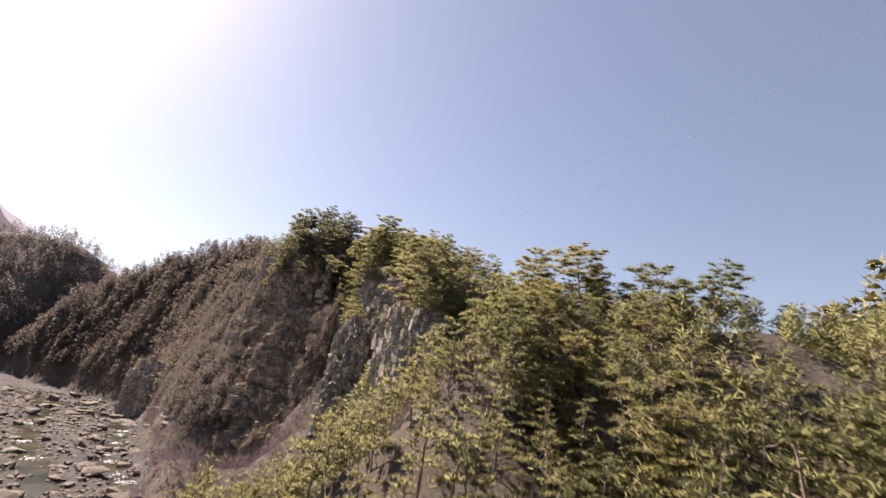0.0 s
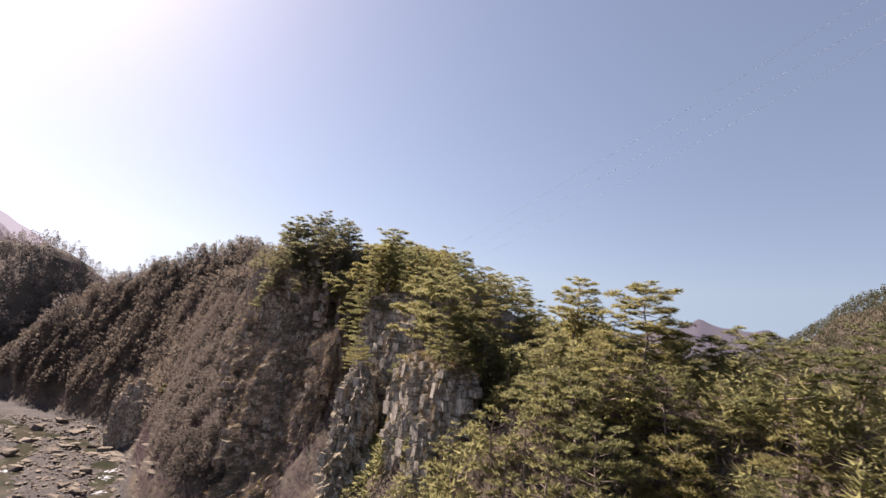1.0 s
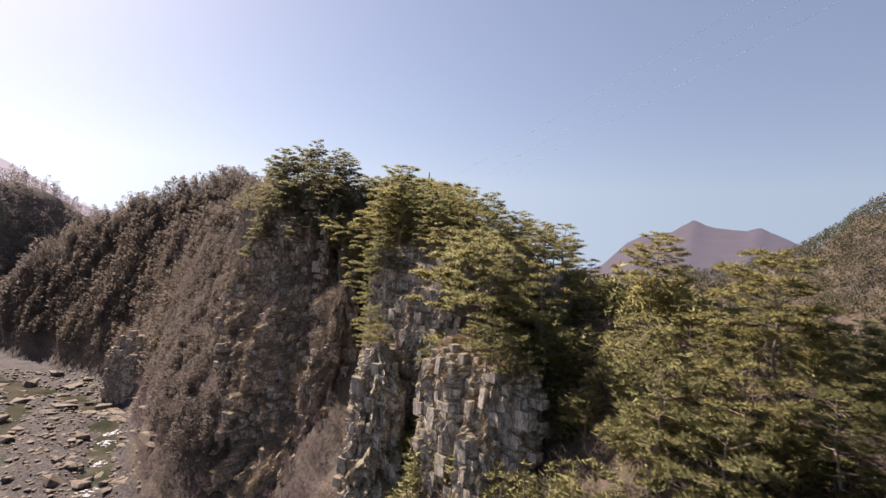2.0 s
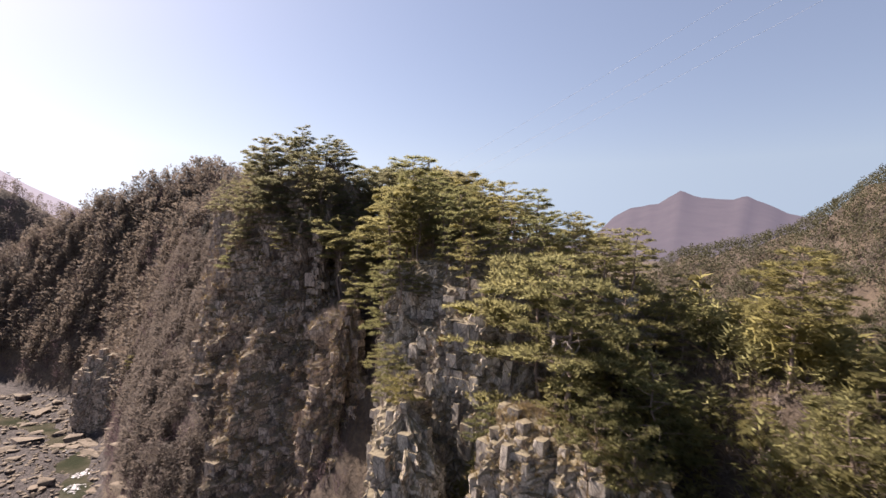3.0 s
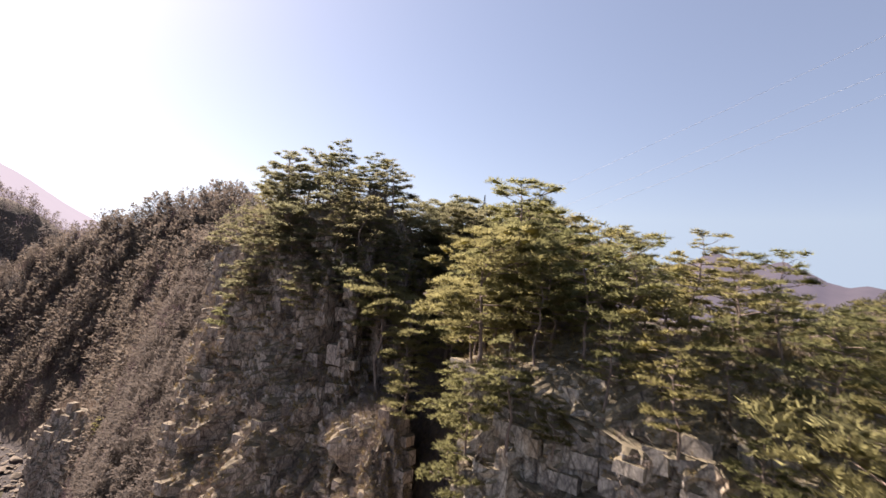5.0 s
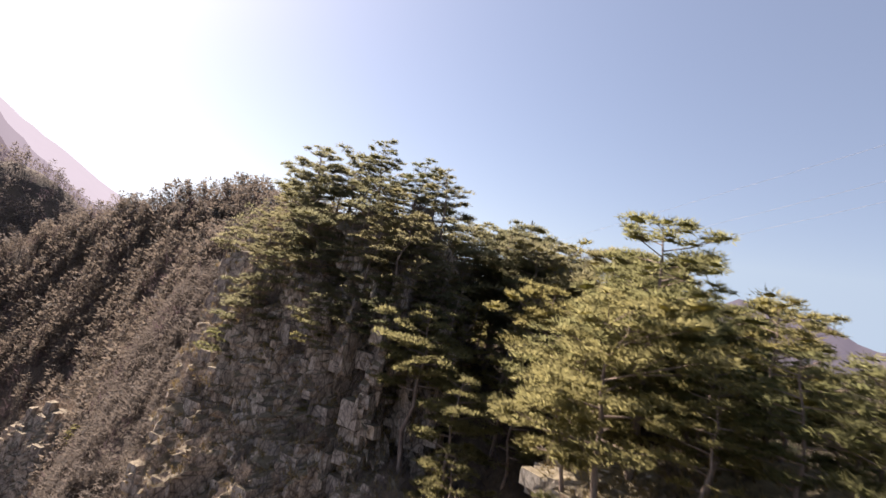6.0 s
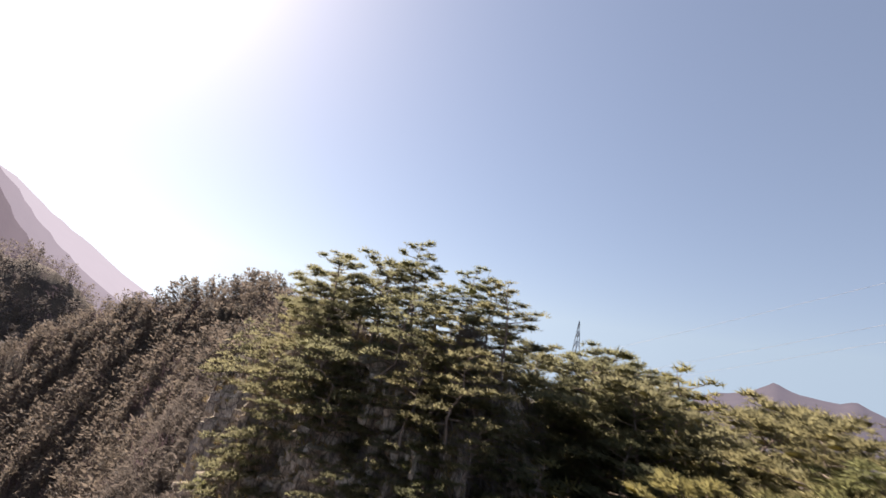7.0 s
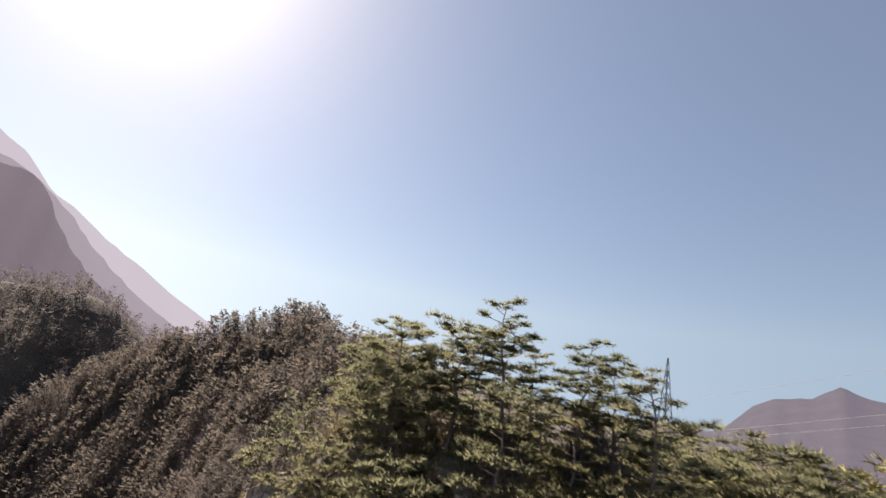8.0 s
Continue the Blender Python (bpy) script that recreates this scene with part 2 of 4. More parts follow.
def mesh_object(name, verts, faces, mat, parent=None, smooth=False):
    me = bpy.data.meshes.new(name)
    me.from_pydata([tuple(v) for v in verts], [], [tuple(int(i) for i in f) for f in faces])
    me.materials.append(mat)
    if smooth:
        me.polygons.foreach_set("use_smooth", np.ones(len(me.polygons), bool))
    me.update()
    ob = new(name, me)
    ob.parent = parent
    return ob


def triangle_object(name, corners, mat, parent=None):
    """One mesh of loose triangles from an (n, 3, 3) array."""
    n = len(corners)
    me = bpy.data.meshes.new(name)
    me.vertices.add(3 * n)
    me.vertices.foreach_set("co", np.ascontiguousarray(corners, np.float32).ravel())
    me.loops.add(3 * n)
    me.loops.foreach_set("vertex_index", np.arange(3 * n, dtype=np.int32))
    me.polygons.add(n)
    me.polygons.foreach_set("loop_start", np.arange(0, 3 * n, 3, dtype=np.int32))
    me.polygons.foreach_set("loop_total", np.full(n, 3, np.int32))
    me.materials.append(mat)
    me.update(calc_edges=True)
    ob = new(name, me)
    ob.parent = parent
    return ob


gx, gy = spread(-3600, 3600, -230, 150, 2.4), spread(-3000, 4200, -20, 330, 2.4)
mx_, my_ = np.meshgrid(gx, gy)
mz_ = land(mx_, my_)
w, h = len(gx), len(gy)
idx = np.arange(w * h).reshape(h, w)
quads = np.stack([idx[:-1, :-1], idx[:-1, 1:], idx[1:, 1:], idx[1:, :-1]], -1).reshape(-1, 4)
ground = mesh_object("ground", np.stack([mx_, my_, mz_], -1).reshape(-1, 3), quads, FLOOR, smooth=True)
tagged(ground, "steep valley floor and slopes of brown leaf litter", "ground", kind="structure")


# ---- crags ----
def stepped(points, tread, riser):
    """Turns an even flank into risers and small ledges. points: height, radius, shift in x and y."""
    cols = list(zip(*points))
    out, z = [], points[0][0]
    while z < points[-1][0] - tread:
        ring = [float(np.interp(z, cols[0], c)) for c in cols[1:]]
        out += [(z, *ring), (z + tread * riser, *ring)]
        z += tread
    return out + [points[-1]]


def crag(name, a, b, rings, top, mat, seed, columns, label, step=0.55, block=1.6, wander=5.0):
    """A rock tower round the line from a to b. rings: height, radius, shift in x and y; top: height of the dome over the last ring."""
    rng = np.random.RandomState(seed)
    zs, rs, sx, sy = (np.array(c, float) for c in zip(*rings))
    length = math.hypot(b[0] - a[0], b[1] - a[1])
    turn = math.atan2(b[1] - a[1], b[0] - a[0])
    wide = 2 * length + 6.28 * rs[len(rs) // 2]
    nu = int(wide / step)
    nv = int((zs[-1] - zs[0]) / step)
    ndome = int(rs[-1] / step)
    share = length / (2 * length + 6.28 * rs[len(rs) // 2])
    verts = []
    for j in range(nv + ndome):
        if j <= nv:
            z = zs[0] + (zs[-1] - zs[0]) * j / nv
            r, inward = None, 1.0
        else:
            f = (j - nv) / ndome
            r, z = rs[-1] * (1 - f), zs[-1] + (top - zs[-1]) * math.sin(f * 1.5708)
            inward = max(0.25, 1 - f)
        for i in range(nu):
            u = i / nu
            if u < share:
                f, ang = u / share, turn - 1.5708
            elif u < 0.5:
                f, ang = 1.0, turn - 1.5708 + 3.14159 * (u - share) / (0.5 - share)
            elif u < 0.5 + share:
                f, ang = 1 - (u - 0.5) / share, turn + 1.5708
            else:
                f, ang = 0.0, turn + 1.5708 + 3.14159 * (u - 0.5 - share) / (0.5 - share)
            cx, cy = a[0] + f * (b[0] - a[0]), a[1] + f * (b[1] - a[1])
            nx, ny = math.cos(ang), math.sin(ang)
            rr, level = r, z
            if rr is None:
                drift = (noise.noise(Vector((cx * 0.09 + nx * 2.6, cy * 0.09 + ny * 2.6, seed))) + 0.5 * noise.noise(Vector((cx * 0.3 + nx * 7, cy * 0.3 + ny * 7, seed + z * 0.05)))) * wander
                level = min(z + drift, zs[-1]) if z < zs[-1] - 0.5 else zs[-1]
                rr = np.interp(level, zs, rs)
            p = Vector((cx + np.interp(level, zs, sx) + nx * rr, cy + np.interp(level, zs, sy) + ny * rr, z))
            q = Vector((p.x * 0.11, p.y * 0.11, p.z * 0.028 + seed))
            push = columns * 1.3 * noise.noise(q) + columns * 0.7 * noise.noise(q * 2.3)
            push -= columns * 3.0 * max(0.0, 0.16 - abs(noise.noise(q * 1.5 + Vector((7, 3, 1))))) / 0.16 * 0.5
            wob = noise.noise_vector(p * 0.3) * 0.55
            c = p + wob + Vector((0.10 * p.z, -0.07 * p.z, 0.22 * p.x - 0.15 * p.y))
            push += block * 0.7 * (noise.cell(Vector((c.x / block, c.y / block, c.z / (block * 2.6)))) - 0.5)
            c = p * 1.9 + wob * 1.2 + Vector((-0.16 * p.z, 0.12 * p.z, 0.3 * p.y))
            push += block * 0.4 * (noise.cell(Vector((c.x / block, c.y / block, c.z / (block * 1.8)))) - 0.5)
            c = p + wob * 0.8
            push += columns * 0.55 * (noise.cell(Vector((c.x / 2.1, c.y / 2.1, c.z / 11 + seed))) - 0.5)
            push *= inward
            verts.append((p.x + nx * push, p.y + ny * push, z + 0.5 * noise.noise(p * 0.3) + (0.9 * noise.noise(p * 0.16) if inward < 1 else 0)))
    rows = nv + ndome
    ix = np.arange(rows * nu).reshape(rows, nu)
    nxt = np.roll(ix, -1, axis=1)
    faces = np.stack([ix[:-1], nxt[:-1], nxt[1:], ix[1:]], -1).reshape(-1, 4).tolist()
    faces.append(ix[-1].tolist())
    ob = mesh_object(name, verts, faces, mat)
    return tagged(ob, label, "crag", kind="structure")


knob = crag("crag_knob", (-48.5, 156), (-33, 145),
            stepped([(-3, 15, 4, -20), (10, 14.2, 3.5, -15), (20, 13.5, 2.5, -9.5), (30, 12.5, 1.5, -5), (39, 11.2, 0.3, -1), (44, 10.6, 0, 0), (51, 9.9, 0, 0), (58, 9.2, 0, 1)], 3.0, 0.5), 67,
            ROCK_BROWN, 3, 2.3, "tall brown rock tower with vertical clefts and dry growth on its ledges", 0.36, 1.25, 3.5)
outcrop = crag("crag_outcrop", (-6, 114), (3, 106),
               stepped([(2, 16, 0, -4), (20, 14.6, 0, -2.6), (33, 13.6, -0.5, -1.5), (43, 12.8, -1, -0.8), (45, 12, -2, 1), (49.5, 11, -4, 3)], 3.1, 0.88), 54,
               ROCK, 8, 1.1, "pale fractured grey rock outcrop streaked with rust, under pines", 0.33, 0.6, 2.5)
prow = crag("crag_prow", (-6.0, 85.4), (-2.2, 79.0),
            stepped([(-2, 7.5, 1, 1), (12, 5.6, 0.5, 0.5), (26, 4.4, 0, 0), (34, 3.9, 0, 0), (39, 3.3, 0.3, 0.3)], 3.0, 0.92), 40.2,
            ROCK, 61, 0.8, "upright prow of jointed grey rock under leaning pines", 0.25, 0.62, 2.0)
rib = crag("crag_rib", (-16, 101), (-15.5, 93),
           stepped([(0, 5.4, 1.5, -9), (14, 4.4, 1, -6), (24, 3.7, 0.3, -2.2), (31, 3.0, 0, 0), (36, 2.2, -0.4, 1.6)], 3.4, 0.85), 38,
           ROCK, 64, 0.7, "thin pale rib of rock standing out of the brush", 0.28, 0.7, 2.0)
buttress = crag("crag_buttress", (-92.8, 185.5), (-88.2, 180.6),
                [(-2, 4.2, 0, 0), (8, 3.5, 0, 0), (10, 2.9, 0.2, 0.4), (16, 2.3, 1, 1.5)], 18.5, ROCK_BROWN, 15, 0.7,
                "pale upright rock rib rising from the river bed", 0.36, 0.8, 1.0)
pillar = crag("crag_pillar", (-106, 192.2), (-99.5, 190.4),
              [(-2, 5.6, 0, 0), (9, 5.2, 0, 0), (15, 4.8, 0.3, 0.6), (18, 3.8, 1, 2)], 21, ROCK_BROWN, 21, 0.6,
              "dark sheer rock wall standing at the edge of the river", 0.42, 0.7, 1.0)
spur = crag("crag_spur", (-31, 140), (-26, 125),
            [(2, 9.6, 1, -1), (15, 8.6, 1, -1), (15.7, 7.6, 0.5, -0.5), (26, 7, 0.5, 0), (26.8, 6.1, 0, 0), (33, 5.7, 0, 0), (33.8, 4.9, 0, 0), (39, 4.4, 0, 0)], 43, ROCK_BROWN, 27, 1.6,
            "steep rock spur covered with dry grass between two crags", 0.34, 1.3, 5.0)
bluff = crag("crag_bluff", (203, 292), (211, 284),
             [(10, 10, 0, 0), (22, 9, 2, 2), (30, 7.5, 4, 4)], 34, ROCK, 33, 1.8, "pale rock bluff showing through the wood of the far hillside", 1.0, 2.2)

from mathutils.bvhtree import BVHTree

trees_of = []
for ob in (ground, knob, outcrop, prow, rib, buttress, pillar, spur, bluff):
    me = ob.data
    trees_of.append(BVHTree.FromPolygons([v.co for v in me.vertices], [p.vertices for p in me.polygons]))


def surface(x, y, top=300):
    """The highest solid ground at a place."""
    best = -5
    for t in trees_of:
        hit = t.ray_cast(Vector((x, y, top)), Vector((0, 0, -1)))
        if hit[0] is not None:
            best = max(best, hit[0].z)
    return best


def nearest(p):
    found = [t.find_nearest(Vector(p)) for t in trees_of[1:]]
    return min(found, key=lambda f: f[3] if f[0] is not None else 1e9)


# ---- plants ----
def tube(points, radii, sides=5):
    verts, faces = [], []
    for k, (p, r) in enumerate(zip(points, radii)):
        ahead = (Vector(points[min(k + 1, len(points) - 1)]) - Vector(points[max(k - 1, 0)])).normalized()
        side = ahead.cross(Vector((0.3, 0.9, 0.2))).normalized()
        up = side.cross(ahead)
        for s in range(sides):
            a = 6.2832 * s / sides
            verts.append(Vector(p) + (side * math.cos(a) + up * math.sin(a)) * r)
    for k in range(len(points) - 1):
        for s in range(sides):
            n = (s + 1) % sides
            faces.append((k * sides + s, k * sides + n, (k + 1) * sides + n, (k + 1) * sides + s))
    return verts, faces


def joined(tubes):
    verts, faces = [], []
    for v, f in tubes:
        faces += [tuple(i + len(verts) for i in q) for q in f]
        verts += v
    return verts, faces


def blades(rng, centres, ways, per, long, broad, loose):
    """Needle sprays: per narrow triangles from each centre, round a way."""
    n = len(centres) * per
    c = np.repeat(centres, per, 0)
    d = np.repeat(ways, per, 0) + rng.normal(0, loose, (n, 3))
    d /= np.linalg.norm(d, axis=1)[:, None]
    s = np.cross(d, rng.normal(0, 1, (n, 3)))
    s /= np.linalg.norm(s, axis=1)[:, None] + 1e-6
    size = rng.uniform(0.6, 1.25, (n, 1))
    back = c - d * long * 0.25 * size
    return np.stack([back + s * broad * size, back - s * broad * size, c + d * long * size], 1)


def pad_core(rng, centre, r, thick, ang, segs, rings):
    """A ragged, flattened cushion of foliage: vertices and triangles."""
    verts = [(0, 0, thick * rng.uniform(0.8, 1.1)), (0, 0, -0.12 * thick)]
    for k in range(1, rings + 1):
        f = k / rings
        for n in range(segs):
            a = 6.2832 * (n + 0.5 * (k % 2)) / segs
            q = r * f * rng.uniform(0.72, 1.12) if k == rings else r * f * rng.uniform(0.9, 1.1)
            verts.append((q * math.cos(a) * 1.2, q * math.sin(a), thick * (1 - f * f) * rng.uniform(0.55, 1.25) + rng.normal(0, 0.05 * r)))
    faces = []
    for n in range(segs):
        m = (n + 1) % segs
        faces.append((0, 2 + n, 2 + m))
        for k in range(rings - 1):
            a, b = 2 + k * segs, 2 + (k + 1) * segs
            faces += [(a + n, b + n, b + m), (a + n, b + m, a + m)]
        rim = 2 + (rings - 1) * segs
        faces.append((1, rim + m, rim + n))
    v = np.array(verts)
    c, w_ = math.cos(ang), math.sin(ang)
    v = np.stack([v[:, 0] * c - v[:, 1] * w_, v[:, 0] * w_ + v[:, 1] * c, v[:, 2]], 1) + np.array(centre)
    return v, np.array(faces)


def pine(seed, height, reach, limbs, sprays, needle, low=0.34, bend=0.5, rising=0.12, pointed=False):
    """One pine: a bent trunk, long limbs with side boughs, and broad flat clouds of needle tufts at their ends."""
    rng = np.random.RandomState(seed)
    root = new("pine_tree")
    steps = 8
    sway = np.cumsum(rng.normal(0, bend * 0.26, (steps, 2)), 0)
    sway -= sway[0]
    spine = [Vector((sway[k, 0], sway[k, 1], height * 0.96 * k / (steps - 1))) for k in range(steps)]
    radii = [0.017 * height * (1 - 0.88 * k / (steps - 1)) for k in range(steps)]
    spine[0].z = -0.8
    v, f = tube(spine, radii, 6)
    mesh_object("trunk", v, f, BARK, root, True)

    def at(frac):
        k = min(frac * (steps - 1), steps - 1.001)
        i = int(k)
        return spine[i].lerp(spine[i + 1], k - i)

    wood, clouds = [tube(spine, [r * 0.85 for r in radii], 5)], []
    for n in range(limbs):
        part_up = ((n + 0.5) / limbs) ** 0.9
        frac = low + (0.98 - low) * part_up
        ang = n * 2.4 + rng.uniform(-0.6, 0.6)
        if pointed:
            shape = max(0.16, 1.05 - part_up)
        else:
            shape = (0.66 + 0.34 * min(1.0, part_up / 0.3)) * math.sqrt(max(0.05, 1 - part_up ** 2.4))
        far = reach * shape * rng.uniform(0.6, 1.2)
        start = at(frac)
        out = Vector((math.cos(ang), math.sin(ang), 0))
        across = Vector((-out.y, out.x, 0))
        rise = far * (rising + rng.uniform(-0.16, 0.16) + 0.45 * part_up ** 3)
        mid = start + out * far * 0.5 + across * rng.normal(0, 0.08) * far + Vector((0, 0, rise * 0.35))
        end = start + out * far + across * rng.normal(0, 0.1) * far + Vector((0, 0, rise))
        thick = 0.0075 * height * (1.15 - frac)
        wood.append(tube([start, mid, end], [thick + 0.012, thick * 0.6 + 0.01, 0.012], 4))
        size = (0.145 * far + 0.34) * rng.uniform(0.8, 1.25)
        clouds.append((end, size, ang))
        if far > 0.9:
            for sgn in (-1, 1) if far < 2.2 else (-1, 1, -1, 1):
                along_limb = rng.uniform(0.4, 0.95)
                tip = start.lerp(end, along_limb) + across * sgn * far * rng.uniform(0.16, 0.44) + Vector((0, 0, rng.uniform(-0.25, 0.4) * size))
                wood.append(tube([mid, tip], [0.022, 0.01], 3))
                clouds.append((tip, size * rng.uniform(0.7, 1.0), ang + sgn * 0.6))
        if far > 2.4:
            clouds.append((mid + Vector((0, 0, 0.15)), size * rng.uniform(0.55, 0.8), ang))
    clouds.append((at(0.99), 0.42 if not pointed else 0.28, 0.0))
    vs, fs, tris, count = [], [], [], 0
    for centre, r, turn in clouds:
        thick = r * rng.uniform(0.26, 0.4)
        lean = rng.normal(0, 0.13, 2)
        v, f = pad_core(rng, centre, r * 0.6, thick * 0.8, turn, 6, 1)
        v[:, 2] += (v[:, 0] - centre[0]) * lean[0] + (v[:, 1] - centre[1]) * lean[1]
        vs.append(v)
        fs.append(f + count)
        count += len(v)
        m = max(10, int(sprays * r * (0.4 + r)))
        a, q = rng.uniform(0, 6.283, m), np.sqrt(rng.uniform(0.02, 1.0, m))
        ragged = 1 + 0.16 * np.sin(3 * a + turn) + 0.12 * np.sin(5 * a + 2 * turn)
        x, y = r * q * ragged * np.cos(a) * 0.92, r * q * ragged * np.sin(a) * 1.22
        zz = thick * ((1 - q ** 2) * rng.uniform(-0.1, 1.15, m) - 0.25 * q ** 3) + rng.normal(0, 0.05 * r, m)
        c, w_ = math.cos(turn), math.sin(turn)
        pts = np.stack([x * c - y * w_, x * w_ + y * c, zz], 1) + np.array(centre)
        pts[:, 2] += (pts[:, 0] - centre[0]) * lean[0] + (pts[:, 1] - centre[1]) * lean[1]
        ways = np.stack([np.cos(a + turn) * q, np.sin(a + turn) * q, 0.75 - 0.45 * q], 1)
        tris.append(blades(rng, pts, ways, 1, needle, needle * 0.115, 0.42))
    v, f = joined(wood)
    mesh_object("branchwork", v, f, BARK, root)
    core_v, core_f, t = np.concatenate(vs), np.concatenate(fs), np.concatenate(tris)
    me = bpy.data.meshes.new("crown")
    allv = np.concatenate([core_v, t.reshape(-1, 3)])
    allf = np.concatenate([core_f, np.arange(len(t) * 3).reshape(-1, 3) + len(core_v)])
    me.vertices.add(len(allv))
    me.vertices.foreach_set("co", allv.astype(np.float32).ravel())
    me.loops.add(len(allf) * 3)
    me.loops.foreach_set("vertex_index", allf.astype(np.int32).ravel())
    me.polygons.add(len(allf))
    me.polygons.foreach_set("loop_start", np.arange(0, len(allf) * 3, 3, dtype=np.int32))
    me.polygons.foreach_set("loop_total", np.full(len(allf), 3, np.int32))
    me.polygons.foreach_set("use_smooth", np.arange(len(allf)) < len(core_f))
    me.materials.append(NEEDLES)
    me.update(calc_edges=True)
    crown = new("crown", me)
    crown.parent = root
    return root


def far_tree_shape(seed, height, reach, count, kind, clumps=0, broad=0.16):
    rng = np.random.RandomState(seed)
    if kind == "pine":
        f = rng.uniform(0.2, 1, count)
        r = reach * np.sqrt(np.clip(1.03 - f, 0, 1)) * np.sqrt(rng.uniform(0.15, 1, count))
        a = rng.uniform(0, 6.283, count)
        c = np.stack([r * np.cos(a), r * np.sin(a), f * height], 1)
        d = np.stack([np.cos(a), np.sin(a), np.full(count, 0.35)], 1)
        t = [blades(rng, c, d, 1, reach * 0.4, reach * (broad if clumps == 0 else 0.07), 0.5)]
        for n in range(clumps):
            g = 0.2 + 0.78 * (n + 0.5) / clumps
            far = reach * math.sqrt(1.03 - g) * rng.uniform(0.45, 0.75)
            b = n * 2.4
            v, q = pad_core(rng, (far * math.cos(b), far * math.sin(b), g * height), reach * (0.5 - 0.25 * g), reach * 0.2, b, 6, 2)
            t.append(v[q])
        t.append(blades(rng, np.array([[0, 0, height * 0.3]]), np.array([[0, 0, 1.0]]), 2, height * 0.6, 0.1, 0.02))
        return np.concatenate(t)
    f = rng.uniform(0.05, 0.8, count)
    a = rng.uniform(0, 6.283, count)
    q = reach * 0.45 * np.sqrt(rng.uniform(0, 1, count)) * np.sin(np.clip(f, 0.1, 1) * 3.0)
    c = np.stack([q * np.cos(a), q * np.sin(a), f * height], 1)
    d = np.stack([np.cos(a) * 0.8, np.sin(a) * 0.8, np.full(count, 0.9)], 1)
    return blades(rng, c, d, 1, height * 0.27, 0.06, 0.5)


def woods(name, places, shapes, mat, seed, label, category):
    """Many far trees, joined as one growth. places: x, y, z, scale."""
    rng = np.random.RandomState(seed)
    out = []
    for x, y, z, s in places:
        t = shapes[rng.randint(len(shapes))]
        a = rng.uniform(0, 6.283)
        rot = np.array([[math.cos(a), -math.sin(a), 0], [math.sin(a), math.cos(a), 0], [0, 0, 1]])
        out.append(t @ rot.T * s + np.array([x, y, z]))
    return tagged(triangle_object(name, np.concatenate(out), mat), label, category, kind="stuff")


# height, reach, limbs, lowest limb, bend of the trunk
PINES = [(9.5, 3.3, 17, 0.26, 0.9), (8.5, 3.6, 16, 0.2, 1.2), (10.5, 3.2, 18, 0.32, 0.8), (8.0, 3.8, 15, 0.24, 1.4), (9.0, 2.9, 17, 0.2, 0.9), (7.0, 3.4, 14, 0.2, 1.3)]
near_pines = [pine(100 + k, hh, rr, nn, 98, 0.28, lo, be) for k, (hh, rr, nn, lo, be) in enumerate(PINES)]
HEIGHTS = [p[0] for p in PINES]
SLIM = [(9.5, 2.5, 17, 0.18, 0.5), (8.5, 2.7, 16, 0.16, 0.7), (10.5, 2.6, 18, 0.24, 0.5), (7.5, 2.6, 15, 0.14, 0.8)]
mid_pines = [pine(200 + k, hh, rr, nn, 40, 0.46, lo, be, 0.22, k != 1) for k, (hh, rr, nn, lo, be) in enumerate(SLIM)]
MID_HEIGHTS = [p[0] for p in SLIM]
SLOPE = [(9.5, 3.3, 22, 0.2, 0.7), (8.5, 3.5, 20, 0.16, 0.9), (10.5, 3.1, 22, 0.24, 0.6), (9.0, 3.4, 20, 0.2, 1.0)]
slope_pines = [pine(260 + k, hh, rr, nn, 125, 0.26, lo, be, 0.2, k == 2) for k, (hh, rr, nn, lo, be) in enumerate(SLOPE)]
SLOPE_HEIGHTS = [p[0] for p in SLOPE]
BIG = [(12.5, 5.0, 26, 0.24, 1.2), (13.5, 4.6, 27, 0.28, 1.1), (11.5, 5.2, 24, 0.26, 1.5)]
big_pines = [pine(240 + k, hh, rr, nn, 165, 0.27, lo, be) for k, (hh, rr, nn, lo, be) in enumerate(BIG)]
BIG_HEIGHTS = [p[0] for p in BIG]
tall_pine = pine(250, 14.5, 4.0, 20, 210, 0.25, 0.5, 1.0)      # bare trunk, foliage in its upper half
pick = random.Random(5)
planted = []


def plant(x, y, z, height, near=True, which=None, group="pines on the slope", label="green-yellow mountain pine with flat layered foliage pads", needles=None):
    kinds, tall = (near_pines, HEIGHTS) if near else (mid_pines, MID_HEIGHTS)
    if group == "pines on the near slope":
        kinds, tall = slope_pines, SLOPE_HEIGHTS
    k = pick.randrange(len(kinds)) if which is None else which
    if near and height > 10.2 and group != "pines on the near slope":
        kinds, tall, k = big_pines, BIG_HEIGHTS, k % 3
    s = height / tall[k]
    m = Matrix.Translation((x, y, z)) @ Matrix.Rotation(pick.uniform(0, 6.28), 4, "Z") @ Matrix.Rotation(pick.uniform(-0.07, 0.07), 4, "X")
    ob = copy_thing(kinds[k], m @ Matrix.Scale(s, 4))
    tagged(ob, label, "pine tree", group)
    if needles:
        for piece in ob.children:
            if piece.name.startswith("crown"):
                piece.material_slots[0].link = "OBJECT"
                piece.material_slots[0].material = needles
    planted.append((x, y))
    return ob


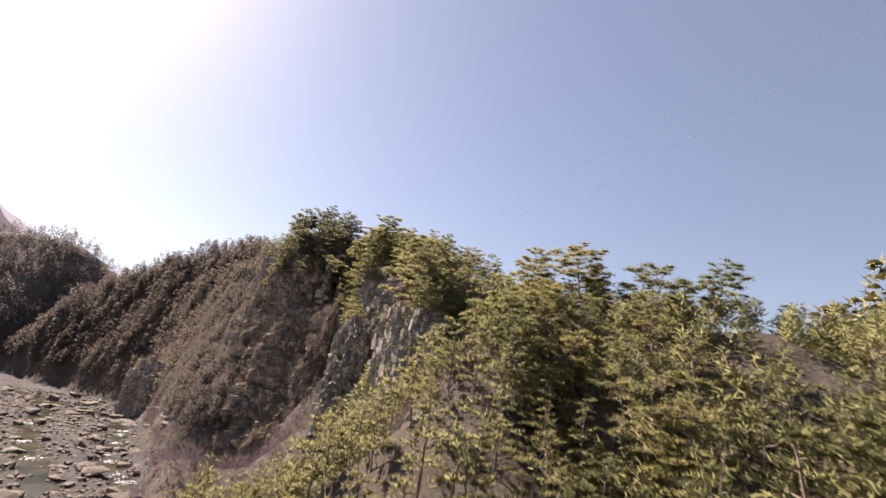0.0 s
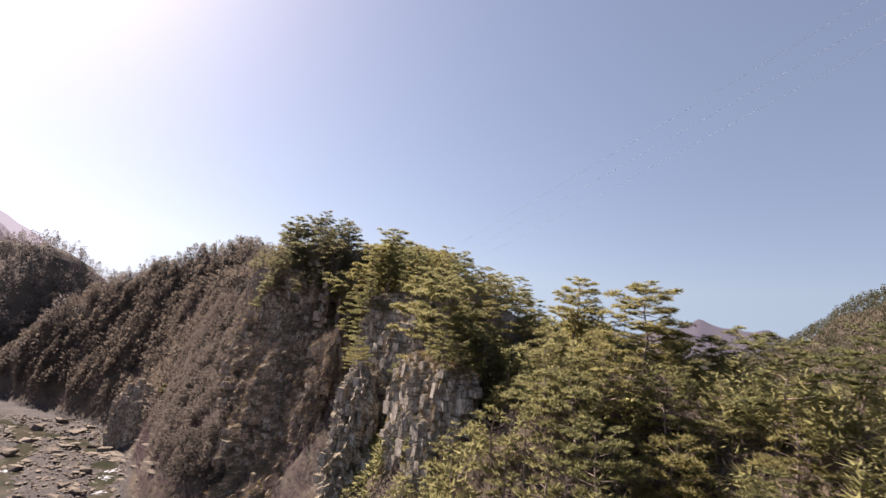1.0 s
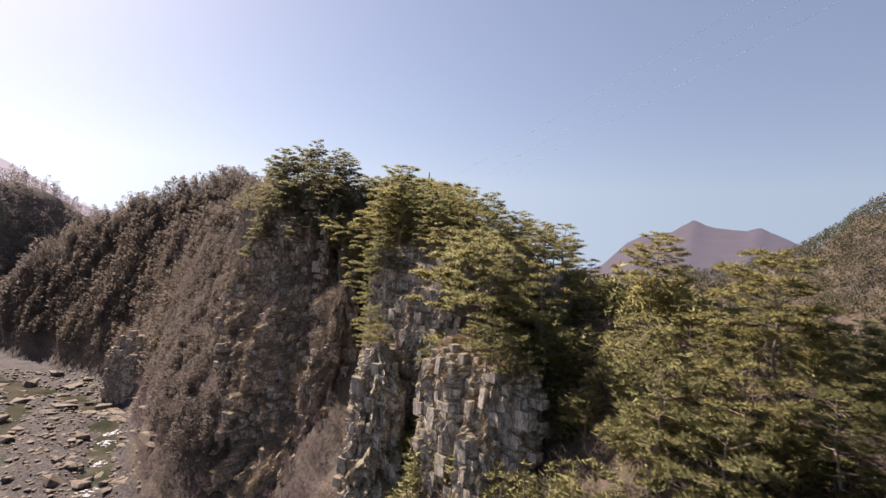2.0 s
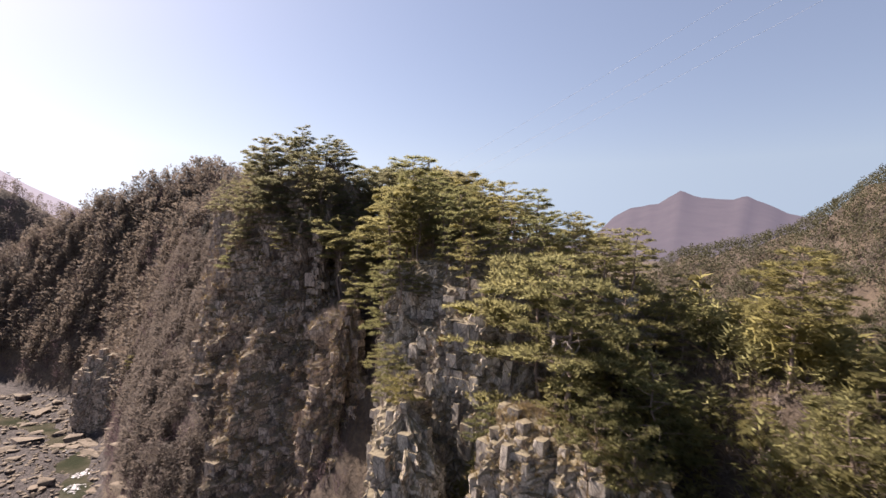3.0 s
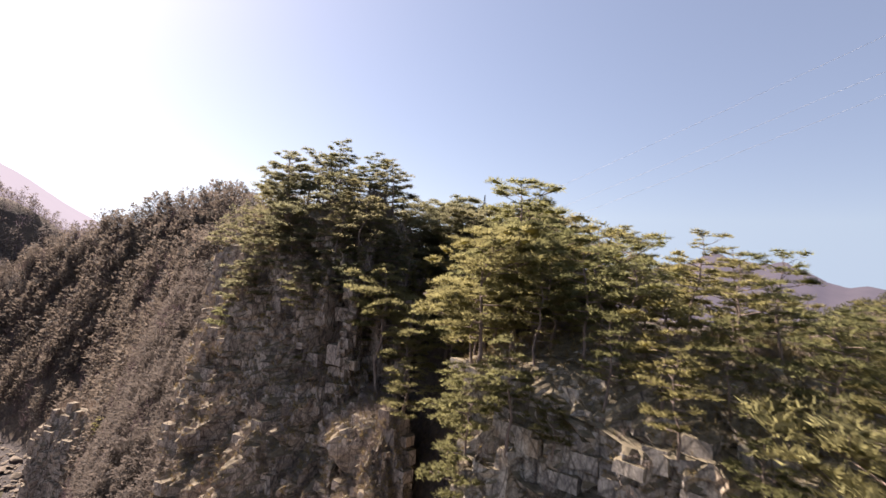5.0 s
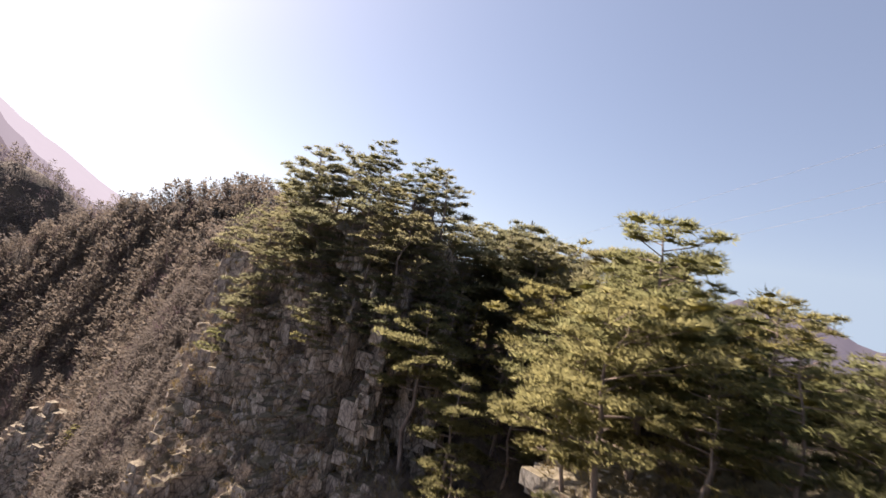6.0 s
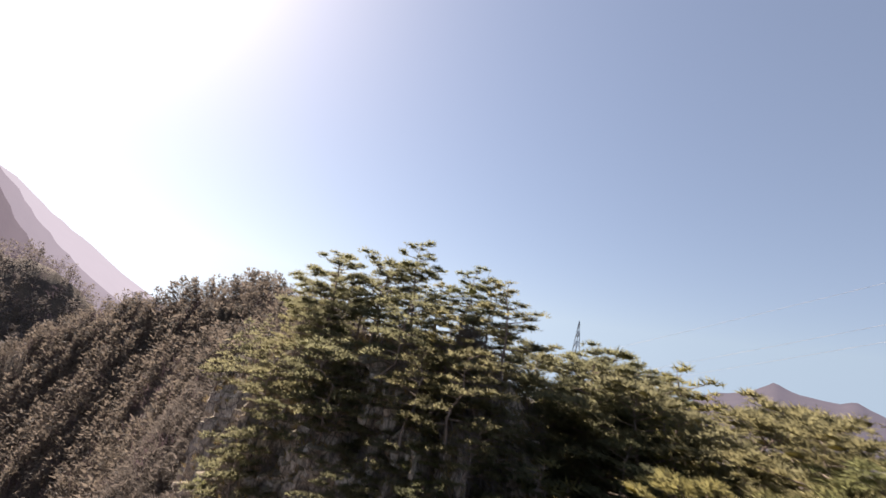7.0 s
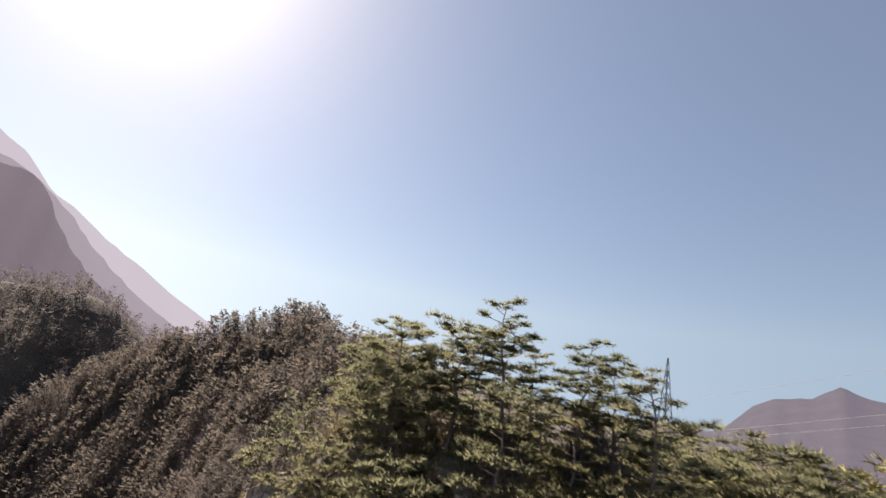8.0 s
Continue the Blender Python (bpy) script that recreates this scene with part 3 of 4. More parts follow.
def pine_stand(name, places, label):
    """Many middling pines grown together, as one mesh. places: x, y, z, height."""
    kinds = []
    for root in mid_pines:
        tris, mats = [], []
        for ob in root.children:
            me = ob.data
            me.calc_loop_triangles()
            co = np.array([v.co for v in me.vertices])
            tris.append(co[np.array([t.vertices for t in me.loop_triangles])])
            mats.append(np.full(len(tris[-1]), 0 if ob.name.startswith("crown") else 1))
        kinds.append((np.concatenate(tris), np.concatenate(mats)))
    rng = np.random.RandomState(len(places))
    out, index = [], []
    for x, y, z, hh in places:
        k = rng.randint(len(kinds))
        t, mat = kinds[k]
        a = rng.uniform(0, 6.283)
        rot = np.array([[math.cos(a), -math.sin(a), 0], [math.sin(a), math.cos(a), 0], [0, 0, 1]])
        out.append(t @ rot.T * hh / MID_HEIGHTS[k] + np.array([x, y, z]))
        index.append(mat)
    ob = triangle_object(name, np.concatenate(out), NEEDLES)
    ob.data.materials.append(BARK)
    ob.data.polygons.foreach_set("material_index", np.concatenate(index).astype(np.int32))
    return tagged(ob, label, "pines", kind="stuff")


def room(x, y, gap):
    return all((x - a) ** 2 + (y - b) ** 2 > gap * gap for a, b in planted)


# pines whose tops stand out: x, y, height of the top, kind
ON_TOWER = [(-37.7, 148.4, 77.2, 2), (-29.4, 142.2, 73.2, 4), (-45.8, 148.5, 74.6, 1), (-49.8, 151.5, 70.4, 0), (-41.5, 148, 74.8, 3), (-51, 155.5, 72.4, 0), (-33, 146, 74.5, 1)]
ON_OUTCROP = [(-15.6, 116.4, 66.2, 1), (-9, 115, 62.5, 3), (-4.5, 113, 60, 1), (8.5, 100.7, 56, 0), (10.3, 117.5, 57.5, 1), (14.7, 85.2, 54.3, 4), (19, 71, 52, 2),
              (-12, 125.5, 65, 1), (-6, 121, 63.5, 2), (-1.5, 117.5, 60, 0), (2, 111, 57.5, 1), (-3.5, 93.5, 53, 3), (-19, 113, 61, 5), (2, 81.5, 46, 1),
              (-1, 101, 57, 3), (-12, 109, 60, 0),
              (-2.6, 84.2, 53, 2), (3.2, 90.5, 50, 0), (12, 98, 51, 2)]
ON_BACK_RIDGE = [(-13.7, 135.7, 62.5, 0), (-11.5, 156.8, 69.5, 4), (-12.5, 143, 68, 2), (-21, 150, 70.5, 0), (-16, 151, 69.5, 1), (-9, 138.5, 67, 2), (-11, 131.5, 66.3, 0),
                 (-6, 150, 66, 1), (-20, 141, 63, 4),
                 (-24.3, 150, 69.6, 2), (-21.8, 146.5, 69.0, 4), (-19.3, 148.5, 68.8, 1), (-17.5, 145, 67.5, 3)]
STANDING = ON_TOWER + ON_OUTCROP + ON_BACK_RIDGE
for x, y, top, k in STANDING:
    z = surface(x, y)
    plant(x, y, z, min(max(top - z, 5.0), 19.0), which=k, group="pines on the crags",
          label="broad dull-green pine, toned as if backlit, with flat layered foliage pads on the crag" if y > 128 else "broad pine with flat layered foliage pads on the crag", needles=NEEDLES_BACKLIT if y > 128 else None)
for x, y, top in [(-28, 133.2, 58.8), (-25, 127.5, 54)]:     # pines standing on the spur before the tower
    z = surface(x, y) - 0.3
    ob = copy_thing(tall_pine, Matrix.Translation((x, y, z)) @ Matrix.Rotation(x, 4, "Z") @ Matrix.Scale((top - z) / 14.5, 4))
    tagged(ob, "bare-trunked pine with foliage pads on top, rooted in the spur", "pine tree", "pines on the crags")
    planted.append((x, y))
ON_WALL = [(-25, 128, 43, 5), (-32, 138, 47, 5), (-37, 139, 52, 5), (-51, 145, 46, 6.5), (-45, 146, 47, 4.5), (-33, 138, 55, 5), 
           (-45, 134, 50, 4), (-38, 138, 44, 3.5), (-91, 183, 18, 5)]
ON_LEDGE = [(-24, 124, 43, 6.5), (-21, 110, 46, 6), (-22.5, 115, 45, 6), (-20, 103, 41, 5), (-20, 100, 37, 3.5), (0, 90, 40, 6), (4, 86, 39, 5),
            (-26, 110, 37, 4), (-16, 104, 47, 3.5), 
            (-4, 78, 40, 5), (-1, 77, 38, 5), (-5, 82, 40, 3.5), (0, 80, 34, 6), (-10, 88, 36, 4), (-16, 96, 37, 4), (-21, 118, 37, 7), (-23, 112, 41, 6)]
for x, y, z, hh in ON_WALL + ON_LEDGE:
    p = nearest((x, y, z))[0]
    plant(p.x, p.y, p.z, hh, which=pick.choice([1, 3, 5]), group="pines clinging to rock", label="small pine clinging to a ledge of the crag")

clinging = []
me = knob.data
for n in range(2600):       # pines rooted in the upper wall of the tall crag
    poly = me.polygons[pick.randrange(len(me.polygons))]
    p = poly.center
    low = 51 if p.x > -36 else (49 if p.x < -46 else 53)
    if low < p.z < 61 and p.x > -52 and poly.normal.y < 0.35 and all((p - o).length > 2.8 for o in clinging):
        clinging.append(p.copy())
        plant(p.x - poly.normal.x * 0.3, p.y - poly.normal.y * 0.3, p.z - 0.6, pick.uniform(5.0, 7.5) if p.x > -50 else pick.uniform(3.2, 4.6), near=True, which=pick.choice([1, 3, 5]), group="pines clinging to rock", label="pine darkened as if backlit, rooted in the upper wall of the tall crag", needles=NEEDLES_BACKLIT)
planted.clear()
planted.extend((x, y) for x, y, top, k in STANDING)
for n in range(1400):       # crown of the tall crag
    x, y = pick.uniform(-62, -18), pick.uniform(134, 178)
    z = surface(x, y)
    if z > 57 and x < -27 and room(x, y, 2.8):
        plant(x, y, z, pick.uniform(5.5, 8.5) if y < 150 else pick.uniform(6.5, 9), near=y < 152, group="pines on the crags", label="dense pine darkened as if backlit, on top of the tall crag", needles=NEEDLES_BACKLIT)
for n in range(1800):       # the pale outcrop and the spur behind it
    x, y = pick.uniform(-28, 22), pick.uniform(92, 138)
    z = surface(x, y)
    if z > (45 if x < -6 else 37) and room(x, y, 3.0):
        tall = pick.uniform(4.2, 6) if x > 4 and y < 108 else pick.uniform(5, 8)
        plant(x, y, z, tall if y < 120 else pick.uniform(9, 12.5), near=y < 132, group="pines on the outcrop", label="pine with layered yellow-green pads above the rock face")
stand = []
for n in range(1500):       # the near wooded slope
    x, y = pick.uniform(0, 54), pick.uniform(16, 112)
    if room(x, y, 4.4) and math.hypot(x - 8, y - 60) < 42 and x > (22 - 0.25 * y if y > 44 else 8) and math.hypot(x + 3, y - 12) > 15:
        z, hh = surface(x, y), pick.uniform(7.2, 9.8) if y < 66 or x > 24 else pick.uniform(4.6, 7.2)
        if x > 0.62 * y and y < 78:
            hh = max(3.0, min(hh, 28.7 + 0.16 * math.hypot(x, y) - z))
        if math.hypot(x - 6, y - 58) < 27:
            plant(x, y, z, hh, near=math.hypot(x - 8, y - 50) < 21, group="pines on the near slope", label="slender pine in the stand on the near slope")
        else:
            planted.append((x, y))
            stand.append((x, y, z, hh))
for n in range(400):        # sunlit pines in the gully beside the prow
    x, y = pick.uniform(8, 28), pick.uniform(66, 98)
    if room(x, y, 4.6):
        z = surface(x, y)
        plant(x, y, z, max(5.5, min(9.5, 48.5 - 0.12 * (x - 10) - z + pick.uniform(-2.5, 0.5))), group="pines on the near slope", label="slender pine in the stand on the near slope")
pine_stand("slope_pines", stand, "slender pines standing close together on the near slope")
stand = []
for n in range(1500):       # the slope between the river and the crags
    x, y = pick.uniform(-46, 10), pick.uniform(30, 104)
    z = surface(x, y)
    if 2.5 < z < 31 and room(x, y, 3.7) and math.hypot(x + 3, y - 12) > 21 and x > -0.40 * y and (y < 78 or x > 0):
        planted.append((x, y))
        stand.append((x, y, z, pick.uniform(7, 10.5)))
pine_stand("river_slope_pines", stand, "olive-green pines on the slope above the river")
stand = []
for n in range(420):        # the ridge behind
    x, y = pick.uniform(-24, 14), pick.uniform(138, 176)
    z = surface(x, y)
    if z > 42 and room(x, y, 3.2):
        planted.append((x, y))
        stand.append((x, y, z, pick.uniform(9.5, 12.5)))
pine_stand("back_ridge_pines", stand, "pines crowded along the ridge behind the crags")
for ob in near_pines + mid_pines + slope_pines + big_pines + [tall_pine]:       # the first of each kind stand in the wood as well
    x, y = pick.uniform(30, 58), pick.uniform(80, 125)
    ob.matrix_basis = Matrix.Translation((x, y, surface(x, y)))
    tagged(ob, "slender pine in the stand on the near slope", "pine tree", "pines on the near slope")

# far woods on the slopes
def scatter(count, box, keep, seed, low, high):
    """Random places in a box, as dense on steep slopes as on level ground."""
    rng = np.random.RandomState(seed)
    count = int(count * 2.2)
    x, y = rng.uniform(box[0], box[1], count), rng.uniform(box[2], box[3], count)
    z = land(x, y)
    d, _ = along(x, y, RIVER)
    steep = np.sqrt(1 + (land(x + 1, y) - z) ** 2 + (land(x, y + 1) - z) ** 2)
    ok = (d > 22.5) & keep(x, y, z) & (rng.uniform(0, 3.0, count) < steep)
    s = rng.uniform(low, high, count)
    return np.stack([x, y, z, s], 1)[ok]


far_shapes = [far_tree_shape(300 + k, 8, 2.1, 110, "pine", 6) for k in range(6)]
bare_shapes = [far_tree_shape(320 + k, 5, 3.2, 42, "bare") for k in range(6)]
left = lambda x, y, z: (x < -50) & (y > 150) & (z > 8)
low_shapes = [far_tree_shape(310 + k, 8, 2.4, 46, "pine", 0, 0.1) for k in range(6)]
hill_shapes = [far_tree_shape(360 + k, 8, 2.6, 13, "pine") for k in range(6)]
woods("crest_wood", scatter(900, (-200, -40, 165, 300), lambda x, y, z: left(x, y, z) & (z > 52 + 5 * waves(x, y, 30, 9)), 1, 0.55, 0.95), far_shapes, NEEDLES_FAR_SHADED, 1,
      "pines darkened as if backlit along the crest of the ridge", "wood")
woods("pine_wood", scatter(7500, (-235, -44, 140, 310), lambda x, y, z: (z > 7) & (waves(x, y, 26, 12) > -0.75) & ((x < -92) | (y > 205)), 11, 0.5, 1.1), low_shapes, NEEDLES_FAR_SHADED, 11,
      "pine wood darkened as if backlit, covering the steep slopes of the ridge", "wood")
woods("bare_wood", scatter(5200, (-225, -40, 120, 305), lambda x, y, z: (x < -44) & (z > 2.5) & ((x < -84) | (y > 182)), 2, 0.5, 1.05), bare_shapes, TWIGS, 2,
      "leafless grey-brown scrub on the steep slopes", "scrub")
flank_shapes = [far_tree_shape(390 + k, 8, 2.3, 120, "pine", 0, 0.065) for k in range(5)]
woods("flank_wood", scatter(2300, (-92, -44, 118, 205), lambda x, y, z: (z > 9) & (waves(x, y, 22, 14) > -0.55), 18, 0.35, 0.75), flank_shapes, NEEDLES_FAR_SHADED, 18,
      "pines darkened as if backlit on the steep slope beside the rock tower", "wood")
woods("bank_scrub", scatter(1900, (-92, -24, 78, 172), lambda x, y, z: (z > 1.6) & (z < 30), 19, 0.3, 0.75), bare_shapes, TWIGS, 19,
      "leafless brown brush on the bank above the river", "scrub")
woods("hillside_wood", scatter(14500, (110, 335, 225, 430), lambda x, y, z: (z > 9) & (np.hypot(x - 203, y - 285) > 8 + 3 * waves(x, y, 20, 8)), 3, 0.55, 0.95), hill_shapes, NEEDLES_HILL, 3,
      "pine wood on the hillside across the side valley", "wood")
back_shapes = [far_tree_shape(340 + k, 9, 2.3, 110, "pine", 9) for k in range(4)]
woods("ridge_wood", scatter(360, (-50, 60, 160, 310), lambda x, y, z: (z > 40) & ((y > 172) | (x > 14)), 6, 0.8, 1.2), back_shapes, NEEDLES, 6,
      "green pines along the ridge behind the crags", "wood")
young_shapes = [far_tree_shape(380 + k, 8, 2.8, 120, "pine", 0, 0.06) for k in range(5)]
woods("young_pines", scatter(2300, (0, 84, 18, 150), lambda x, y, z: (z > 14) & (x > 22 - 0.25 * y) & (np.hypot(x + 3, y - 12) > 17), 15, 0.34, 0.68), young_shapes, NEEDLES, 15,
      "young yellow-green pines filling the near slope", "young pines")
woods("slope_cover", scatter(1500, (15, 78, 84, 152), lambda x, y, z: (z > 14) & (x - 15 > 0.2 * (y - 118)), 24, 0.55, 0.85), young_shapes, NEEDLES, 24,
      "yellow-green pines crowded on the slope across the gully", "wood")
woods("foot_scrub", scatter(420, (-24, 8, 62, 100), lambda x, y, z: z > 4, 16, 0.26, 0.55), bare_shapes, SCRUB, 16,
      "leafless brown brush at the foot of the pale outcrop", "scrub")
woods("gully_brush", scatter(520, (0, 34, 52, 104), lambda x, y, z: z > 12, 22, 0.3, 0.7), bare_shapes, SCRUB, 22,
      "leafless purple-brown brush under the pines beside the outcrop", "scrub")
woods("foot_pines", scatter(90, (-16, 8, 62, 96), lambda x, y, z: z > 4, 17, 0.35, 0.65), young_shapes, NEEDLES, 17,
      "young pines at the foot of the pale outcrop", "young pines")
woods("slope_wood", scatter(640, (14, 130, 8, 230), lambda x, y, z: (np.hypot(x - 8, y - 60) > 41) & ((y < 130) | (x > 40)), 7, 0.8, 1.3), back_shapes, NEEDLES, 7,
      "green pines covering the far flank of the near slope", "wood")
woods("far_hill_scrub", scatter(1000, (-430, -190, 225, 430), lambda x, y, z: z > 12, 8, 0.9, 1.7), bare_shapes[:3], TWIGS, 8,
      "leafless purple-brown wood on the far side of the river", "scrub")
woods("far_hill_wood", scatter(1700, (-430, -190, 235, 430), lambda x, y, z: z > 14, 4, 0.8, 1.5), low_shapes, NEEDLES_FAR_SHADED, 4,
      "wood darkened as if backlit on the far side of the river", "wood")
woods("slope_scrub", scatter(1100, (-50, 20, 60, 135), lambda x, y, z: z > 6, 5, 0.24, 0.5), bare_shapes, TWIGS, 5,
      "leafless brown scrub on the slope below the crags", "scrub")

# ---- growth on the rock ----
def on_rock(ob, count, seed, keep):
    """Random places on a crag, with the way that the rock faces."""
    rng = np.random.RandomState(seed)
    me = ob.data
    n = len(me.polygons)
    c, w_ = np.empty(n * 3), np.empty(n * 3)
    me.polygons.foreach_get("center", c)
    me.polygons.foreach_get("normal", w_)
    c, w_ = c.reshape(-1, 3), w_.reshape(-1, 3)
    ok = np.nonzero(keep(c, w_) & (c[:, 2] > land(c[:, 0], c[:, 1]) - 0.5))[0]
    take = ok[rng.randint(0, len(ok), count)]
    return c[take] + rng.normal(0, 0.15, (count, 3)), w_[take]


def growth(name, ob, count, seed, keep, per, size, broad, mat, label, category, droop=0.6):
    rng = np.random.RandomState(seed)
    c, w_ = on_rock(ob, count, seed, keep)
    d = w_ * 0.7 + np.array([0, 0, droop])
    s = rng.uniform(0.6, 1.5, (count, 1))
    t = blades(rng, c, d / np.linalg.norm(d, axis=1)[:, None], per, size, broad, 0.55)
    return tagged(triangle_object(name, t, mat), label, category, kind="stuff")


ledges = lambda c, w_: (w_[:, 2] > 0.12)
faces_out = lambda c, w_: (w_[:, 1] < 0.5)
patchy = lambda c, w_: faces_out(c, w_) & (waves(c[:, 0] + c[:, 2], c[:, 1] - c[:, 2], 9, 31) > -0.1)
growth("wall_scrub", knob, 6500, 41, patchy, 7, 0.75, 0.022, SCRUB, "leafless brown scrub rooted in the rock tower", "scrub")
growth("ledge_grass", knob, 12000, 42, lambda c, w_: faces_out(c, w_) & ledges(c, w_), 6, 0.6, 0.045, GRASS, "tufts of dry tan grass on rock ledges", "grass", 0.3)
growth("spur_scrub", spur, 3600, 43, faces_out, 7, 0.8, 0.022, SCRUB, "leafless brown scrub on the rock spur", "scrub")
growth("spur_grass", spur, 4200, 44, lambda c, w_: w_[:, 2] > 0.05, 6, 0.55, 0.04, GRASS, "dry tan grass over the crest of the spur", "grass", 0.4)
growth("outcrop_scrub", outcrop, 1500, 45, lambda c, w_: faces_out(c, w_) & (waves(c[:, 0] + c[:, 2], c[:, 1], 8, 33) > 0.25), 7, 0.8, 0.02, SCRUB, "leafless scrub in the gullies of the outcrop", "scrub")
growth("outcrop_grass", outcrop, 6000, 46, lambda c, w_: (faces_out(c, w_) & ledges(c, w_)) | (w_[:, 2] > 0.5), 6, 0.45, 0.035, GRASS, "dry grass tufts on the ledges of the outcrop", "grass", 0.3)
growth("prow_grass", prow, 2600, 56, lambda c, w_: w_[:, 2] > 0.35, 7, 0.5, 0.035, GRASS, "dry grass over the top of the rock prow", "grass", 0.5)
growth("prow_scrub", prow, 1100, 57, lambda c, w_: (w_[:, 2] > 0.25) | (waves(c[:, 0] + c[:, 2], c[:, 1], 7, 35) > 0.4), 7, 0.8, 0.02, SCRUB, "leafless scrub in the joints of the prow", "scrub")
growth("rib_scrub", rib, 900, 58, lambda c, w_: w_[:, 2] > 0.1, 7, 0.7, 0.02, SCRUB, "leafless scrub on the pale rib", "scrub")
for ob, k in ((buttress, 47), (pillar, 48)):
    growth("cliff_scrub", ob, 400, k, faces_out, 6, 0.8, 0.03, SCRUB, "leafless scrub on the dark cliff", "scrub")

def bushes(name, ob, count, seed, keep, low, high, label):
    rng = np.random.RandomState(seed)
    c, w_ = on_rock(ob, count, seed, keep)
    out = []
    for p, q in zip(c, w_):
        t = bare_shapes[rng.randint(len(bare_shapes))]
        a, k = rng.uniform(0, 6.283), rng.uniform(low, high)
        rot = np.array([[math.cos(a), -math.sin(a), 0], [math.sin(a), math.cos(a), 0], [0, 0, 1]])
        out.append(t @ rot.T * k + p - 0.1 * q)
    return tagged(triangle_object(name, np.concatenate(out), SCRUB), label, "bush", kind="stuff")


bushes("tower_bushes", knob, 2600, 51, lambda c, w_: patchy(c, w_) | (faces_out(c, w_) & (c[:, 2] < 34)), 0.2, 0.48, "leafless brown bushes hanging on the rock tower")
bushes("spur_bushes", spur, 900, 52, faces_out, 0.16, 0.38, "leafless brown bushes on the rock spur")
bushes("outcrop_bushes", outcrop, 900, 53, lambda c, w_: faces_out(c, w_) & (w_[:, 2] > 0.3) & (c[:, 2] < 46), 0.14, 0.34, "leafless bushes on the ledges of the outcrop")
bushes("cliff_bushes", buttress, 120, 54, lambda c, w_: (w_[:, 2] > 0.3) | (c[:, 2] > 12), 0.2, 0.45, "leafless bushes on the dark buttress")
bushes("pillar_bushes", pillar, 150, 55, lambda c, w_: (w_[:, 2] > 0.3) | (c[:, 2] > 16), 0.25, 0.6, "leafless bushes on the dark rock pillar")

# ---- the river ----
def stone(seed, long, wide, high):
    rng = np.random.RandomState(seed)
    bm = bmesh.new()
    for n in range(18 if high > 0.28 else 12):
        v = rng.normal(0, 1, 3)
        v = v / np.abs(v).max() * rng.uniform(0.78, 1.0) * np.array([long, wide, high])
        bm.verts.new(v)
    bmesh.ops.convex_hull(bm, input=bm.verts)
    bmesh.ops.delete(bm, geom=[v for v in bm.verts if not v.link_faces], context="VERTS")
    bmesh.ops.recalc_face_normals(bm, faces=bm.faces)
    me = bpy.data.meshes.new("boulder")
    bm.to_mesh(me)
    bm.free()
    return me


BED = rock_material("river_stone", (0.065, 0.050, 0.052), (0.135, 0.108, 0.110), (0.31, 0.265, 0.265), (0.18, 0.14, 0.10), 0.99)
stones = [stone(500 + k, *dims) for k, dims in enumerate([(1, 0.8, 0.5), (1, 0.7, 0.4), (1, 0.9, 0.65), (1, 0.6, 0.3), (1, 0.8, 0.55), (1.2, 0.6, 0.25), (1.3, 0.9, 0.3), (0.9, 0.8, 0.6)])]
for me in stones:
    me.materials.append(BED)
rng = np.random.RandomState(77)
laid = 0
while laid < 296:
    x, y = rng.uniform(-165, -40), rng.uniform(60, 215)
    d, _ = along(np.array([x]), np.array([y]), RIVER)
    if d[0] > 22:
        continue
    z = surface(x, y)
    s = 0.55 + 2.3 * rng.uniform() ** 3
    ob = new("boulder", stones[rng.randint(len(stones))])
    ob.matrix_basis = Matrix.Translation((x, y, z + 0.12 * s)) @ Matrix.Rotation(rng.uniform(0, 6.28), 4, "Z") @ Matrix.Rotation(rng.uniform(-0.3, 0.3), 4, "X") @ Matrix.Scale(s, 4)
    tagged(ob, "grey-brown angular boulder lying in the river bed" if s < 1.4 else "large flat-topped boulder standing in the shallow river", "boulder", "boulders in the river bed")
    laid += 1
plates = [stone(540 + k, *dims) for k, dims in enumerate([(1, 0.42, 0.10), (1, 0.5, 0.13), (1, 0.36, 0.09), (1, 0.6, 0.15)])]
for me in plates:
    me.name = "rock_slab"
    me.materials.append(BED)
for cx, cy, spread_x, spread_y, count in [(-101, 179.5, 5.5, 2.0, 26), (-93, 173, 4.5, 2.2, 16), (-77, 155.5, 4.0, 2.2, 12), (-66, 137, 4.0, 3.0, 8)]:
    for n in range(count):
        x, y = cx + rng.uniform(-1, 1) * spread_x, cy + rng.uniform(-1, 1) * spread_y
        s = rng.uniform(1.1, 3.0)
        ob = new("rock_slab", plates[rng.randint(len(plates))])
        ob.matrix_basis = Matrix.Translation((x, y, max(surface(x, y), 0.0) + 0.05 * s)) @ Matrix.Rotation(-0.35 + rng.normal(0, 0.18), 4, "Z") @ Matrix.Rotation(rng.normal(0.05, 0.04), 4, "X") @ Matrix.Scale(s, 4)
        tagged(ob, "flat tan slab of layered rock lying at the water's edge", "rock slab", "rock slabs by the river")
out = []
shapes = []
for me in stones:
    me.calc_loop_triangles()
    co = np.array([v.co for v in me.vertices])
    shapes.append(co[np.array([t.vertices for t in me.loop_triangles])])
